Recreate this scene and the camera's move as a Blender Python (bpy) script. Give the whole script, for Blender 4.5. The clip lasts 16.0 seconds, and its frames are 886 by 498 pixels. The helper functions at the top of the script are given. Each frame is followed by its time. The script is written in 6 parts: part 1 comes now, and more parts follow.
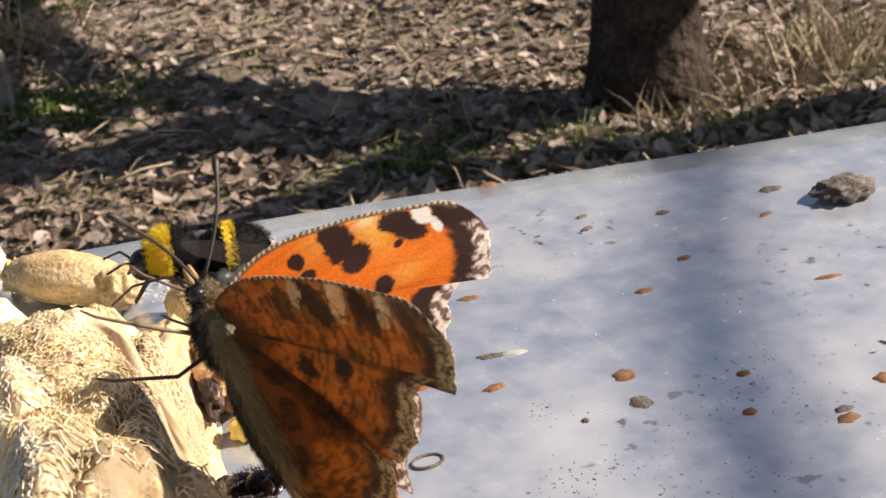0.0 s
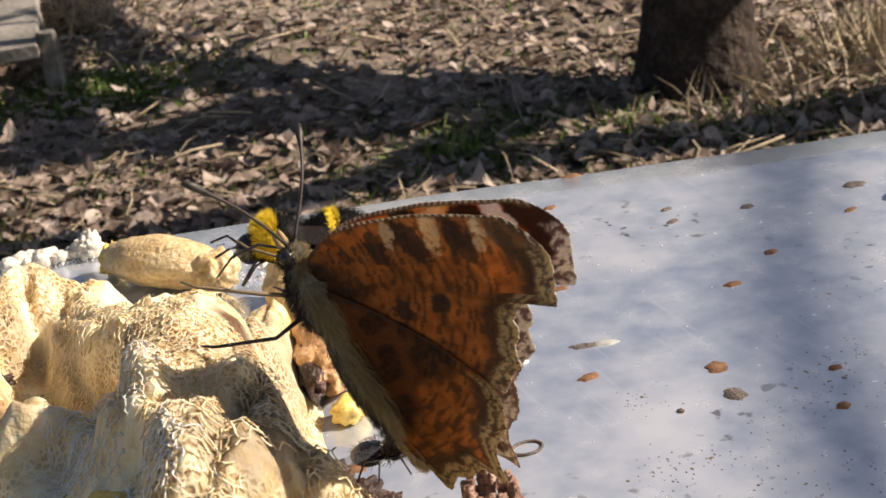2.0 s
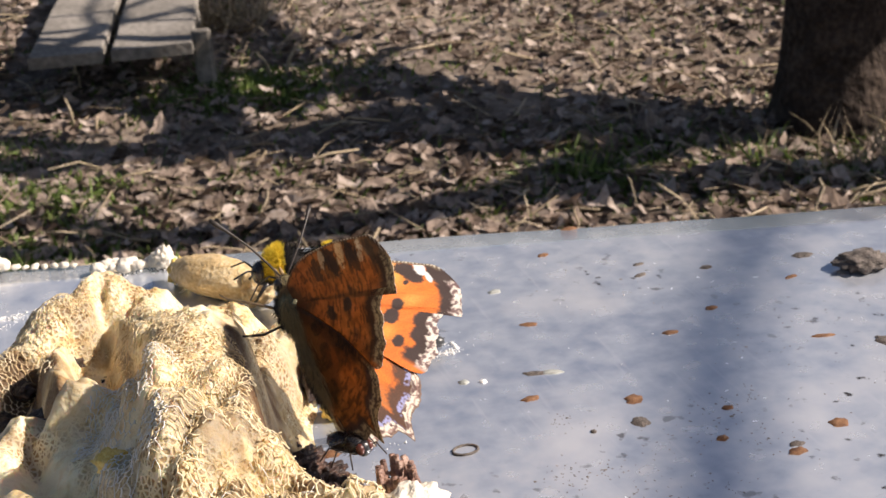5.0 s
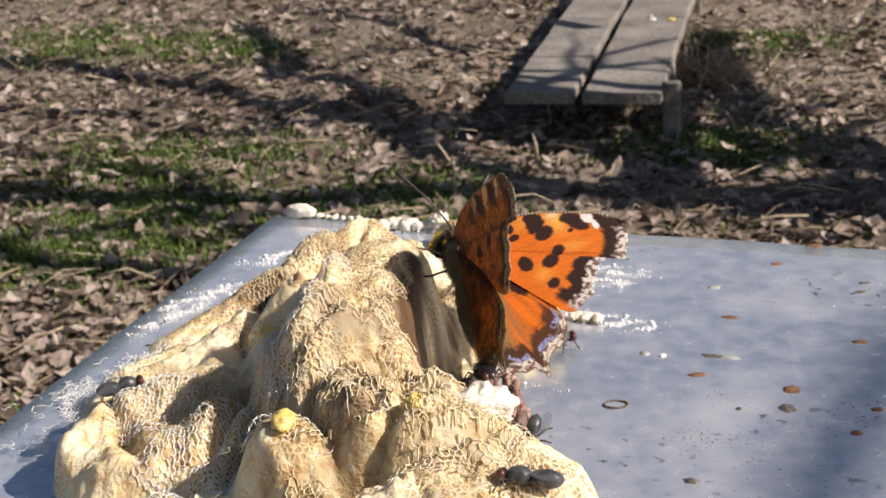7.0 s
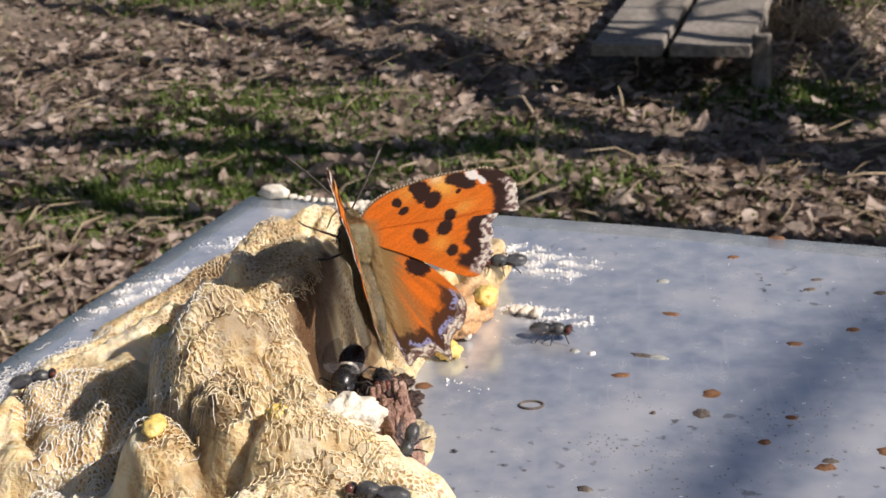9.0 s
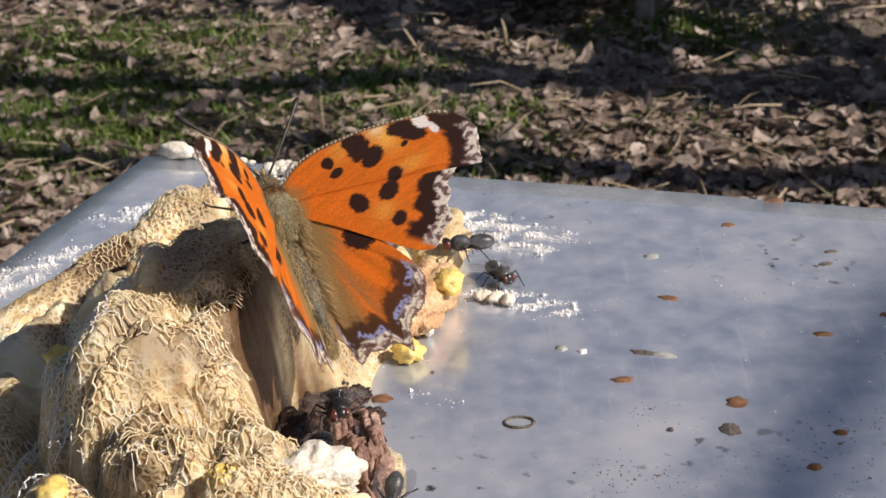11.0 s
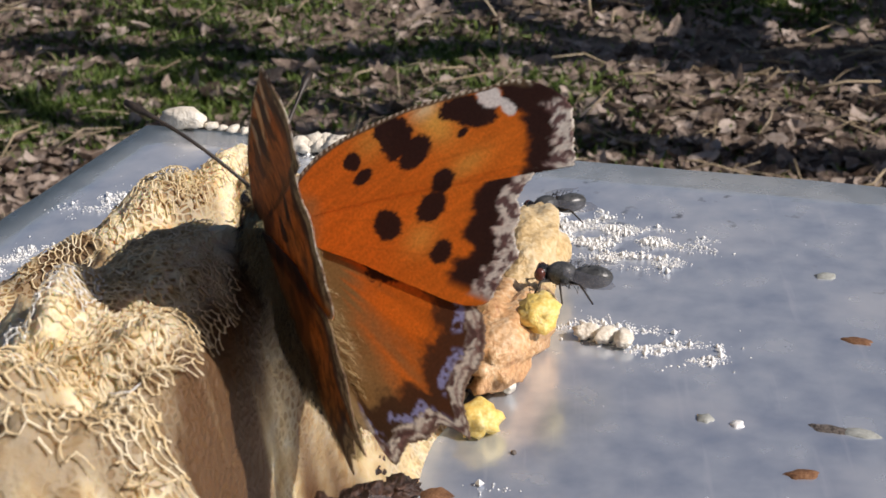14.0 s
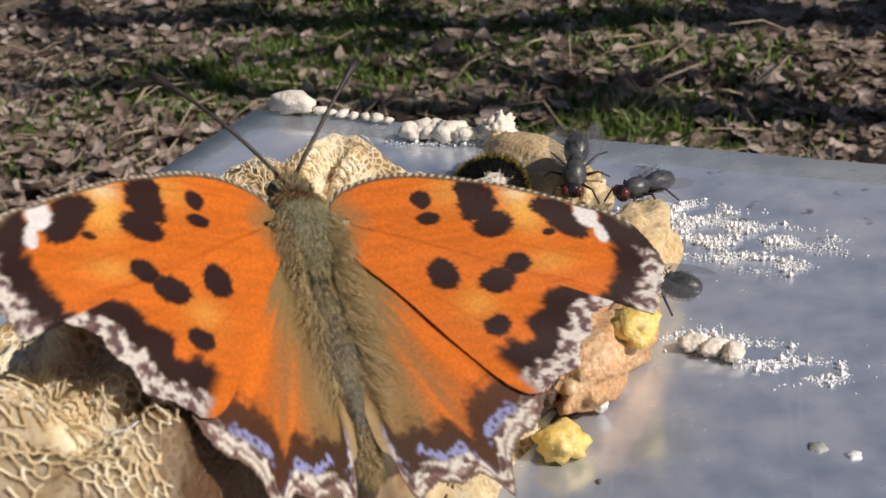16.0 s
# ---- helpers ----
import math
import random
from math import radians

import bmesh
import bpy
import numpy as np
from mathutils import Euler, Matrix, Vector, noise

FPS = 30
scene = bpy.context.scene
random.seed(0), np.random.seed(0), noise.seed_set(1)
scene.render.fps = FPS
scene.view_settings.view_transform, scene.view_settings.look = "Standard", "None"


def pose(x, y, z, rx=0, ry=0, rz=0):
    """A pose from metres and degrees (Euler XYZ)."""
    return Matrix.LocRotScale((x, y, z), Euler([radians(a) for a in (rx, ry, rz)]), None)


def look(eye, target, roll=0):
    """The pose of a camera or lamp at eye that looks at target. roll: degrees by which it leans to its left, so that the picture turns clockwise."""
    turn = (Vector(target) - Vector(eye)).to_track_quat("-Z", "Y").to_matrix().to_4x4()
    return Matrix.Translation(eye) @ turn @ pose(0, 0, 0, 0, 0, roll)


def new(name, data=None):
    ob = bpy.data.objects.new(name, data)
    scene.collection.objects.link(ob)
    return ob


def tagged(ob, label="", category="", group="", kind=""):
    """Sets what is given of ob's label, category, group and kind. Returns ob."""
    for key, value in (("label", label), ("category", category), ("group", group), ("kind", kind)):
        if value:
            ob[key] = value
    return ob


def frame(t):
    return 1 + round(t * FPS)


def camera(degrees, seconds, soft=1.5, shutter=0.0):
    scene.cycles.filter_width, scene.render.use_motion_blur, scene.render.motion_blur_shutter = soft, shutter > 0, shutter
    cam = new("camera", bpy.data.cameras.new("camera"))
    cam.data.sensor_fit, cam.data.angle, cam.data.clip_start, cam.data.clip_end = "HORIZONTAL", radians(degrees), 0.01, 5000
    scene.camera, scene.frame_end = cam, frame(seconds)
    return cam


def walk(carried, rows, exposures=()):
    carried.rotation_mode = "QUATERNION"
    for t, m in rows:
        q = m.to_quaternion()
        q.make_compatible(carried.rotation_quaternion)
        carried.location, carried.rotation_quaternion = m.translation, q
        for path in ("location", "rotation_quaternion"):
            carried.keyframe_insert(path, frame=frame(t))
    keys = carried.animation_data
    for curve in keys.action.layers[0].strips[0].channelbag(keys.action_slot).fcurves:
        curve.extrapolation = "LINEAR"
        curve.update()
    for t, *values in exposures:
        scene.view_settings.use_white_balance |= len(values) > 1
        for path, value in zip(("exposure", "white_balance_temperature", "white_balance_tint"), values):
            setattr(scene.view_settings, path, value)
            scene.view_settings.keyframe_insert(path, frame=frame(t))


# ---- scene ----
# camera
cam = camera(33.31, 16.0, soft=1.5)
cam.data.dof.use_dof, cam.data.dof.focus_distance, cam.data.dof.aperture_fstop = True, 0.18, 150.0
PATH = [
    (0, (-0.03704, -0.14212, 0.09127), (0.03883, 0.02533, 0.01252), -6.34),
    (0.5, (-0.04223, -0.14095, 0.09043), (0.03239, 0.02692, 0.01135), -6.08),
    (1, (-0.04504, -0.14319, 0.09211), (0.02908, 0.02481, 0.01285), -6.20),
    (1.5, (-0.04674, -0.14319, 0.09358), (0.02603, 0.02516, 0.01383), -6.29),
    (2, (-0.04490, -0.14215, 0.09446), (0.02536, 0.02707, 0.01428), -6.19),
    (2.5, (-0.04344, -0.14256, 0.09391), (0.02458, 0.02732, 0.01321), -6.47),
    (3, (-0.04348, -0.14644, 0.09675), (0.02185, 0.02463, 0.01634), -6.85),
    (3.2, (-0.04396, -0.15026, 0.10034), (0.01900, 0.02216, 0.02092), -6.79),
    (5.3, (-0.03391, -0.19302, 0.11628), (0.01588, -0.01525, 0.03933), -3.45),
    (5.5, (-0.03120, -0.19092, 0.11182), (0.01179, -0.01121, 0.03530), -3.74),
    (6, (-0.01875, -0.20892, 0.11817), (-0.00188, -0.02302, 0.04638), -2.31),
    (6.5, (-0.01030, -0.22496, 0.11042), (-0.00741, -0.03687, 0.04250), -2.28),
    (7, (0.00268, -0.22913, 0.10814), (-0.00512, -0.04059, 0.04188), -2.96),
    (7.5, (0.01603, -0.22929, 0.10685), (0.00369, -0.04074, 0.04130), -3.60),
    (8, (0.03095, -0.22692, 0.10922), (0.01283, -0.03897, 0.04329), -3.32),
    (8.5, (0.02952, -0.23286, 0.11405), (0.00555, -0.04633, 0.04599), -2.94),
    (9, (0.03346, -0.22416, 0.11446), (0.01194, -0.03891, 0.04221), -3.60),
    (9.5, (0.02654, -0.21069, 0.11408), (0.01141, -0.02626, 0.03822), -3.88),
    (10, (0.01814, -0.19764, 0.10964), (0.00883, -0.01391, 0.03118), -3.37),
    (10.2, (0.01641, -0.19254, 0.10726), (0.00922, -0.00906, 0.02799), -3.31),
    (12.3, (0.01667, -0.14224, 0.09600), (0.01149, 0.03991, 0.01357), -2.15),
    (12.5, (0.01612, -0.13394, 0.08981), (0.00914, 0.04910, 0.00952), -1.91),
    (13, (0.01444, -0.12252, 0.08287), (0.00381, 0.06004, 0.00187), -2.11),
    (13.5, (0.01579, -0.11582, 0.08111), (0.00178, 0.06582, -0.00143), -2.83),
    (14, (0.01363, -0.11008, 0.07855), (-0.00187, 0.07070, -0.00558), -2.99),
    (14.5, (0.01189, -0.10504, 0.07522), (-0.00856, 0.07592, -0.00746), -3.27),
    (15, (0.01570, -0.10309, 0.07559), (-0.01399, 0.07601, -0.00834), -4.38),
    (15.5, (0.01973, -0.10185, 0.07524), (-0.01497, 0.07593, -0.00956), -5.30),
    (16, (0.02119, -0.09610, 0.07568), (-0.01800, 0.08000, -0.01065), -5.84),
]
walk(cam, [(t, look(eye, target, roll)) for t, eye, target, roll in PATH],
     exposures=((0, 0.70, 7000, 17), (3.2, 0.60, 7000, 17), (5.5, 0.48, 6600, 18), (7.5, 0.26, 6500, 17), (10, 0.10, 6500, 18), (13, 0.0, 6350, 17), (16, -0.25, 6300, 17)))

# ---- world and sun
SUN_AZ, SUN_EL = 110.0, 39.0       # turn from +y towards +x, and height, in degrees
world = bpy.data.worlds.new("sky")
scene.world = world
world.use_nodes = True
_sky = world.node_tree.nodes.new("ShaderNodeTexSky")
_sky.sky_type, _sky.sun_disc = "NISHITA", False
_sky.sun_elevation, _sky.sun_rotation = radians(SUN_EL), radians(SUN_AZ)
_bg = world.node_tree.nodes["Background"]
_bg.inputs[1].default_value = 0.05
world.node_tree.links.new(_sky.outputs[0], _bg.inputs[0])
TO_SUN = Vector((math.sin(radians(SUN_AZ)) * math.cos(radians(SUN_EL)), math.cos(radians(SUN_AZ)) * math.cos(radians(SUN_EL)), math.sin(radians(SUN_EL))))
sun = new("sun", bpy.data.lights.new("sun", "SUN"))
sun.data.energy, sun.data.angle, sun.data.color = 5.0, radians(0.5), (1.0, 0.93, 0.82)
sun.matrix_world = look(TO_SUN * 5, (0, 0, 0))

GROUND = -0.60
MM = 0.001
rng = np.random.default_rng(7)


# ---- materials
def material(name, colours, scale=50.0, rough=0.7, metal=0.0, bump=0.3, bump_scale=None, detail=6.0, fine=8.0, spread=(0.35, 0.65),
             per_piece=0.0, translucent=0.0, spec=0.5, bump_far=0.001):
    """A surface with colour and relief that vary at two scales, in metres of the thing's own space."""
    m = bpy.data.materials.new(name)
    m.use_nodes = True
    n, l = m.node_tree.nodes, m.node_tree.links
    b = n["Principled BSDF"]
    b.inputs["Metallic"].default_value, b.inputs["Specular IOR Level"].default_value = metal, spec
    at = n.new("ShaderNodeTexCoord")
    big, small = n.new("ShaderNodeTexNoise"), n.new("ShaderNodeTexNoise")
    for tex, s in ((big, scale), (small, scale * fine)):
        tex.inputs["Scale"].default_value, tex.inputs["Detail"].default_value = s, detail
        l.new(at.outputs["Object"], tex.inputs["Vector"])
    mix = n.new("ShaderNodeMath")
    mix.operation = "MULTIPLY_ADD"
    l.new(small.outputs["Fac"], mix.inputs[0])
    mix.inputs[1].default_value = 0.5
    half = n.new("ShaderNodeMath")
    half.operation = "MULTIPLY"
    half.inputs[1].default_value = 0.5
    l.new(big.outputs["Fac"], half.inputs[0])
    l.new(half.outputs[0], mix.inputs[2])
    value = mix.outputs[0]
    if per_piece:
        info, add = n.new("ShaderNodeNewGeometry"), n.new("ShaderNodeMath")
        add.operation = "MULTIPLY_ADD"
        add.inputs[1].default_value = per_piece
        l.new(info.outputs["Random Per Island"], add.inputs[0])
        sub = n.new("ShaderNodeMath")
        sub.operation = "SUBTRACT"
        sub.inputs[1].default_value = per_piece / 2
        l.new(value, sub.inputs[0])
        l.new(sub.outputs[0], add.inputs[2])
        value = add.outputs[0]
    ramp = n.new("ShaderNodeValToRGB")
    lo, hi = spread
    while len(ramp.color_ramp.elements) < len(colours):
        ramp.color_ramp.elements.new(0.5)
    for k, c in enumerate(colours):
        ramp.color_ramp.elements[k].position = lo + (hi - lo) * k / max(1, len(colours) - 1)
        ramp.color_ramp.elements[k].color = (*c, 1)
    l.new(value, ramp.inputs[0])
    l.new(ramp.outputs[0], b.inputs["Base Color"])
    r = n.new("ShaderNodeMapRange")
    r.inputs["To Min"].default_value, r.inputs["To Max"].default_value = max(0.02, rough - 0.12), min(1, rough + 0.12)
    l.new(small.outputs["Fac"], r.inputs["Value"])
    l.new(r.outputs[0], b.inputs["Roughness"])
    if bump:
        grain, relief = n.new("ShaderNodeTexNoise"), n.new("ShaderNodeBump")
        grain.inputs["Scale"].default_value, grain.inputs["Detail"].default_value = bump_scale or scale * fine, 8
        l.new(at.outputs["Object"], grain.inputs["Vector"])
        relief.inputs["Strength"].default_value, relief.inputs["Distance"].default_value = bump, bump_far
        l.new(grain.outputs["Fac"], relief.inputs["Height"])
        l.new(relief.outputs[0], b.inputs["Normal"])
    if translucent:
        back, both = n.new("ShaderNodeBsdfTranslucent"), n.new("ShaderNodeMixShader")
        l.new(ramp.outputs[0], back.inputs["Color"])
        both.inputs[0].default_value = translucent
        l.new(b.outputs[0], both.inputs[1])
        l.new(back.outputs[0], both.inputs[2])
        l.new(both.outputs[0], n["Material Output"].inputs["Surface"])
    return m


def painted(name, rough=0.6, translucent=0.2, grain=4000.0):
    """Scales of a wing: the pattern held by the mesh, with fine grain over it."""
    m = bpy.data.materials.new(name)
    m.use_nodes = True
    n, l = m.node_tree.nodes, m.node_tree.links
    b = n["Principled BSDF"]
    b.inputs["Roughness"].default_value = rough
    b.inputs["Specular IOR Level"].default_value = 0.25
    col, at, tex, mix = n.new("ShaderNodeVertexColor"), n.new("ShaderNodeTexCoord"), n.new("ShaderNodeTexNoise"), n.new("ShaderNodeMix")
    col.layer_name = "pattern"
    tex.inputs["Scale"].default_value, tex.inputs["Detail"].default_value = grain, 4
    l.new(at.outputs["Object"], tex.inputs["Vector"])
    r = n.new("ShaderNodeMapRange")
    r.inputs["From Min"].default_value, r.inputs["From Max"].default_value = 0.3, 0.7
    r.inputs["To Min"].default_value, r.inputs["To Max"].default_value = 0.80, 1.12
    l.new(tex.outputs["Fac"], r.inputs["Value"])
    mix.data_type, mix.blend_type = "RGBA", "MULTIPLY"
    mix.inputs["Factor"].default_value = 1.0
    l.new(col.outputs["Color"], mix.inputs[6])
    l.new(r.outputs[0], mix.inputs[7])
    l.new(mix.outputs[2], b.inputs["Base Color"])
    relief = n.new("ShaderNodeBump")
    relief.inputs["Strength"].default_value, relief.inputs["Distance"].default_value = 0.35, 0.0001
    l.new(tex.outputs["Fac"], relief.inputs["Height"])
    l.new(relief.outputs[0], b.inputs["Normal"])
    back, both = n.new("ShaderNodeBsdfTranslucent"), n.new("ShaderNodeMixShader")
    thin = n.new("ShaderNodeGamma")
    thin.inputs[1].default_value = 0.55
    l.new(mix.outputs[2], thin.inputs[0])
    l.new(thin.outputs[0], back.inputs["Color"])
    both.inputs[0].default_value = translucent
    l.new(b.outputs[0], both.inputs[1])
    l.new(back.outputs[0], both.inputs[2])
    l.new(both.outputs[0], n["Material Output"].inputs["Surface"])
    return m


def film_wing(name, tint, alpha):
    """A fly's or bee's clear wing: a shiny skin that lets most light through."""
    m = material(name, [tint, tuple(c * 1.6 for c in tint)], 900, 0.2, bump=0.2, bump_scale=3000, bump_far=0.0001)
    n, l = m.node_tree.nodes, m.node_tree.links
    clear, mix = n.new("ShaderNodeBsdfTransparent"), n.new("ShaderNodeMixShader")
    mix.inputs[0].default_value = alpha
    l.new(clear.outputs[0], mix.inputs[1])
    l.new(n["Principled BSDF"].outputs[0], mix.inputs[2])
    l.new(mix.outputs[0], n["Material Output"].inputs["Surface"])
    return m


def sheet_metal():
    m = material("dull_zinc", [(0.42, 0.48, 0.59), (0.62, 0.67, 0.74), (0.82, 0.84, 0.86)], 14, 0.24, 0.62, bump=0.08, bump_scale=500, fine=14, bump_far=0.0004)
    n, l = m.node_tree.nodes, m.node_tree.links
    b, at = n["Principled BSDF"], n["Texture Coordinate"]
    base = b.inputs["Base Color"].links[0].from_socket
    # scratches, pale residue and dark grime specks
    for k, (scale, lo, hi, colour, stretch) in enumerate(((38, 0.52, 0.72, (0.90, 0.90, 0.90), (1, 1, 1)), (330, 0.63, 0.70, (0.11, 0.10, 0.09), (1, 1, 1)),
                                                          (60, 0.60, 0.86, (0.80, 0.82, 0.86), (9, 0.7, 1)))):
        mp, tex, r, mix = n.new("ShaderNodeMapping"), n.new("ShaderNodeTexNoise"), n.new("ShaderNodeMapRange"), n.new("ShaderNodeMix")
        mp.inputs["Scale"].default_value = stretch
        mp.inputs["Rotation"].default_value = (0, 0, 0.5 * k)
        l.new(at.outputs["Object"], mp.inputs["Vector"])
        l.new(mp.outputs[0], tex.inputs["Vector"])
        tex.inputs["Scale"].default_value, tex.inputs["Detail"].default_value = scale, 5
        r.inputs["From Min"].default_value, r.inputs["From Max"].default_value = lo, hi
        l.new(tex.outputs["Fac"], r.inputs["Value"])
        mix.data_type = "RGBA"
        mix.inputs[7].default_value = (*colour, 1)
        if k == 1:      # grime keeps to some stretches of the sheet
            mask, mr, mul = n.new("ShaderNodeTexNoise"), n.new("ShaderNodeMapRange"), n.new("ShaderNodeMath")
            mask.inputs["Scale"].default_value = 16
            l.new(at.outputs["Object"], mask.inputs["Vector"])
            mr.inputs["From Min"].default_value, mr.inputs["From Max"].default_value = 0.5, 0.62
            l.new(mask.outputs["Fac"], mr.inputs["Value"])
            mul.operation = "MULTIPLY"
            l.new(r.outputs[0], mul.inputs[0])
            l.new(mr.outputs[0], mul.inputs[1])
            l.new(mul.outputs[0], mix.inputs["Factor"])
        else:
            l.new(r.outputs[0], mix.inputs["Factor"])
        l.new(base, mix.inputs[6])
        base = mix.outputs[2]
    l.new(base, b.inputs["Base Color"])
    return m


def honeycomb(n, l, at, scale, wander):
    """Distance to the nearest thread of a loose knitted net."""
    warp, addv = n.new("ShaderNodeTexNoise"), n.new("ShaderNodeMix")
    warp.inputs["Scale"].default_value = 240
    l.new(at.outputs["Object"], warp.inputs["Vector"])
    addv.data_type, addv.blend_type = "RGBA", "ADD"
    addv.inputs["Factor"].default_value = wander
    l.new(at.outputs["Object"], addv.inputs[6])
    l.new(warp.outputs["Color"], addv.inputs[7])
    net = n.new("ShaderNodeTexVoronoi")
    net.feature = "DISTANCE_TO_EDGE"
    net.inputs["Scale"].default_value, net.inputs["Randomness"].default_value = scale, 0.8
    l.new(addv.outputs[2], net.inputs["Vector"])
    return net.outputs["Distance"]


def gauze_weave():
    """Stained wet gauze: cream cotton over tan, with a fine knit, and brown staining and painted shade held by the
    mesh.
    """
    m = material("stained_gauze", [(0.48, 0.29, 0.11), (0.73, 0.53, 0.26), (0.85, 0.69, 0.40), (0.89, 0.78, 0.53)], 60, 0.62, bump=0.9, bump_scale=900, fine=7,
                 spread=(0.33, 0.55), bump_far=0.0006)
    n, l = m.node_tree.nodes, m.node_tree.links
    b, at = n["Principled BSDF"], n["Texture Coordinate"]
    base = b.inputs["Base Color"].links[0].from_socket
    far = honeycomb(n, l, at, 1150, 0.0012)
    hole, mask, mr, mul, mix = n.new("ShaderNodeMapRange"), n.new("ShaderNodeTexNoise"), n.new("ShaderNodeMapRange"), n.new("ShaderNodeMath"), n.new("ShaderNodeMix")
    hole.inputs["From Min"].default_value, hole.inputs["From Max"].default_value = 0.10, 0.24
    l.new(far, hole.inputs["Value"])
    mask.inputs["Scale"].default_value = 90
    l.new(at.outputs["Object"], mask.inputs["Vector"])
    mr.inputs["From Min"].default_value, mr.inputs["From Max"].default_value = 0.42, 0.66
    l.new(mask.outputs["Fac"], mr.inputs["Value"])
    mul.operation = "MULTIPLY"
    l.new(hole.outputs[0], mul.inputs[0])
    l.new(mr.outputs[0], mul.inputs[1])
    mix.data_type = "RGBA"
    mix.inputs[7].default_value = (0.40, 0.24, 0.09, 1)
    l.new(mul.outputs[0], mix.inputs["Factor"])
    l.new(base, mix.inputs[6])
    # this mesh layer carries painted shade along with the real brown staining
    stain, tint = n.new("ShaderNodeVertexColor"), n.new("ShaderNodeMix")
    stain.layer_name = "stain"
    tint.data_type = "RGBA"
    tint.inputs[7].default_value = (0.11, 0.055, 0.02, 1)
    rgb = n.new("ShaderNodeSeparateColor")
    l.new(stain.outputs["Color"], rgb.inputs[0])
    l.new(rgb.outputs[0], tint.inputs["Factor"])
    l.new(mix.outputs[2], tint.inputs[6])
    l.new(tint.outputs[2], b.inputs["Base Color"])
    b.inputs["Subsurface Weight"].default_value, b.inputs["Subsurface Scale"].default_value = 0.4, 0.003
    b.inputs["Subsurface Radius"].default_value = (1.0, 0.7, 0.35)
    dip = n.new("ShaderNodeBump")
    dip.invert = True
    dip.inputs["Strength"].default_value, dip.inputs["Distance"].default_value = 0.6, 0.0006
    l.new(mul.outputs[0], dip.inputs["Height"])
    l.new(b.inputs["Normal"].links[0].from_socket, dip.inputs["Normal"])
    l.new(dip.outputs[0], b.inputs["Normal"])
    return m


SOIL = material("damp_soil", [(0.10, 0.078, 0.06), (0.19, 0.15, 0.115), (0.30, 0.25, 0.20)], 3.0, 0.95, bump=0.9, bump_scale=60, fine=14, bump_far=0.012, spec=0.2)
LEAF = material("dead_leaf", [(0.085, 0.060, 0.044), (0.205, 0.152, 0.116), (0.335, 0.265, 0.212), (0.46, 0.385, 0.325)], 22, 0.75, bump=0.5, bump_scale=140, per_piece=0.5, translucent=0.12,
                spread=(0.25, 0.75), bump_far=0.002, spec=0.3)
LEAF_TOP = material("dry_leaf", [(0.125, 0.088, 0.066), (0.28, 0.215, 0.168), (0.43, 0.355, 0.295)], 45, 0.75, bump=0.5, bump_scale=140, translucent=0.12, spread=(0.3, 0.7), bump_far=0.002, spec=0.3)
STRAW = material("dry_straw", [(0.20, 0.15, 0.09), (0.38, 0.30, 0.19), (0.52, 0.43, 0.29)], 30, 0.7, bump=0.2, per_piece=0.5, spread=(0.25, 0.75))
GRASS = material("spring_grass", [(0.045, 0.08, 0.012), (0.105, 0.165, 0.028), (0.19, 0.25, 0.06)], 20, 0.55, bump=0.0, per_piece=0.5, translucent=0.25, spread=(0.25, 0.75))
# bark tones are lowered to hold the shade that lies on the trunk
BARK = material("rough_bark", [(0.018, 0.013, 0.010), (0.045, 0.033, 0.026), (0.09, 0.068, 0.052)], 14, 0.95, bump=1.0, bump_scale=45, bump_far=0.02, spec=0.2)
WOOD = material("weathered_board", [(0.13, 0.115, 0.095), (0.22, 0.20, 0.17), (0.33, 0.30, 0.26)], 9, 0.9, bump=0.5, bump_scale=90, bump_far=0.004, fine=12)
ZINC = sheet_metal()
GAUZE = gauze_weave()
THREAD = material("cotton_thread", [(0.50, 0.35, 0.17), (0.76, 0.61, 0.36), (0.86, 0.77, 0.56)], 160, 0.8, bump=0.2, per_piece=0.2)
WHITE_THREAD = material("white_thread", [(0.72, 0.70, 0.64), (0.85, 0.84, 0.80)], 300, 0.8, bump=0.2, per_piece=0.2)
RUST = material("rust", [(0.08, 0.036, 0.018), (0.19, 0.088, 0.038), (0.30, 0.165, 0.085)], 700, 0.85, bump=0.5, bump_scale=3000, bump_far=0.0002)
MUD = material("dried_grime", [(0.05, 0.042, 0.036), (0.12, 0.10, 0.085), (0.22, 0.19, 0.165)], 600, 0.95, bump=0.8, bump_scale=2500, bump_far=0.0004)
HAZY = material("pale_residue", [(0.26, 0.27, 0.24), (0.44, 0.45, 0.41)], 500, 0.6, bump=0.3, bump_scale=3000, bump_far=0.0002)
SUGAR = material("white_grains", [(0.75, 0.74, 0.70), (0.88, 0.87, 0.84)], 800, 0.35, bump=0.3, per_piece=0.3, bump_far=0.0003)
BREAD = material("soaked_crumb", [(0.46, 0.30, 0.12), (0.66, 0.48, 0.24), (0.78, 0.64, 0.40)], 180, 0.45, bump=0.6, bump_scale=1200, bump_far=0.0008)
PULP = material("fruit_pulp", [(0.45, 0.22, 0.09), (0.64, 0.38, 0.18), (0.78, 0.58, 0.36)], 220, 0.4, bump=0.6, bump_scale=1100, bump_far=0.0008)
YOLK = material("yellow_crumb", [(0.72, 0.45, 0.08), (0.82, 0.60, 0.16), (0.86, 0.70, 0.32)], 350, 0.5, bump=0.5, bump_scale=1600, bump_far=0.0005)
CREAM = material("white_crumb", [(0.68, 0.60, 0.46), (0.84, 0.80, 0.70)], 420, 0.6, bump=0.6, bump_scale=1700, bump_far=0.0006)
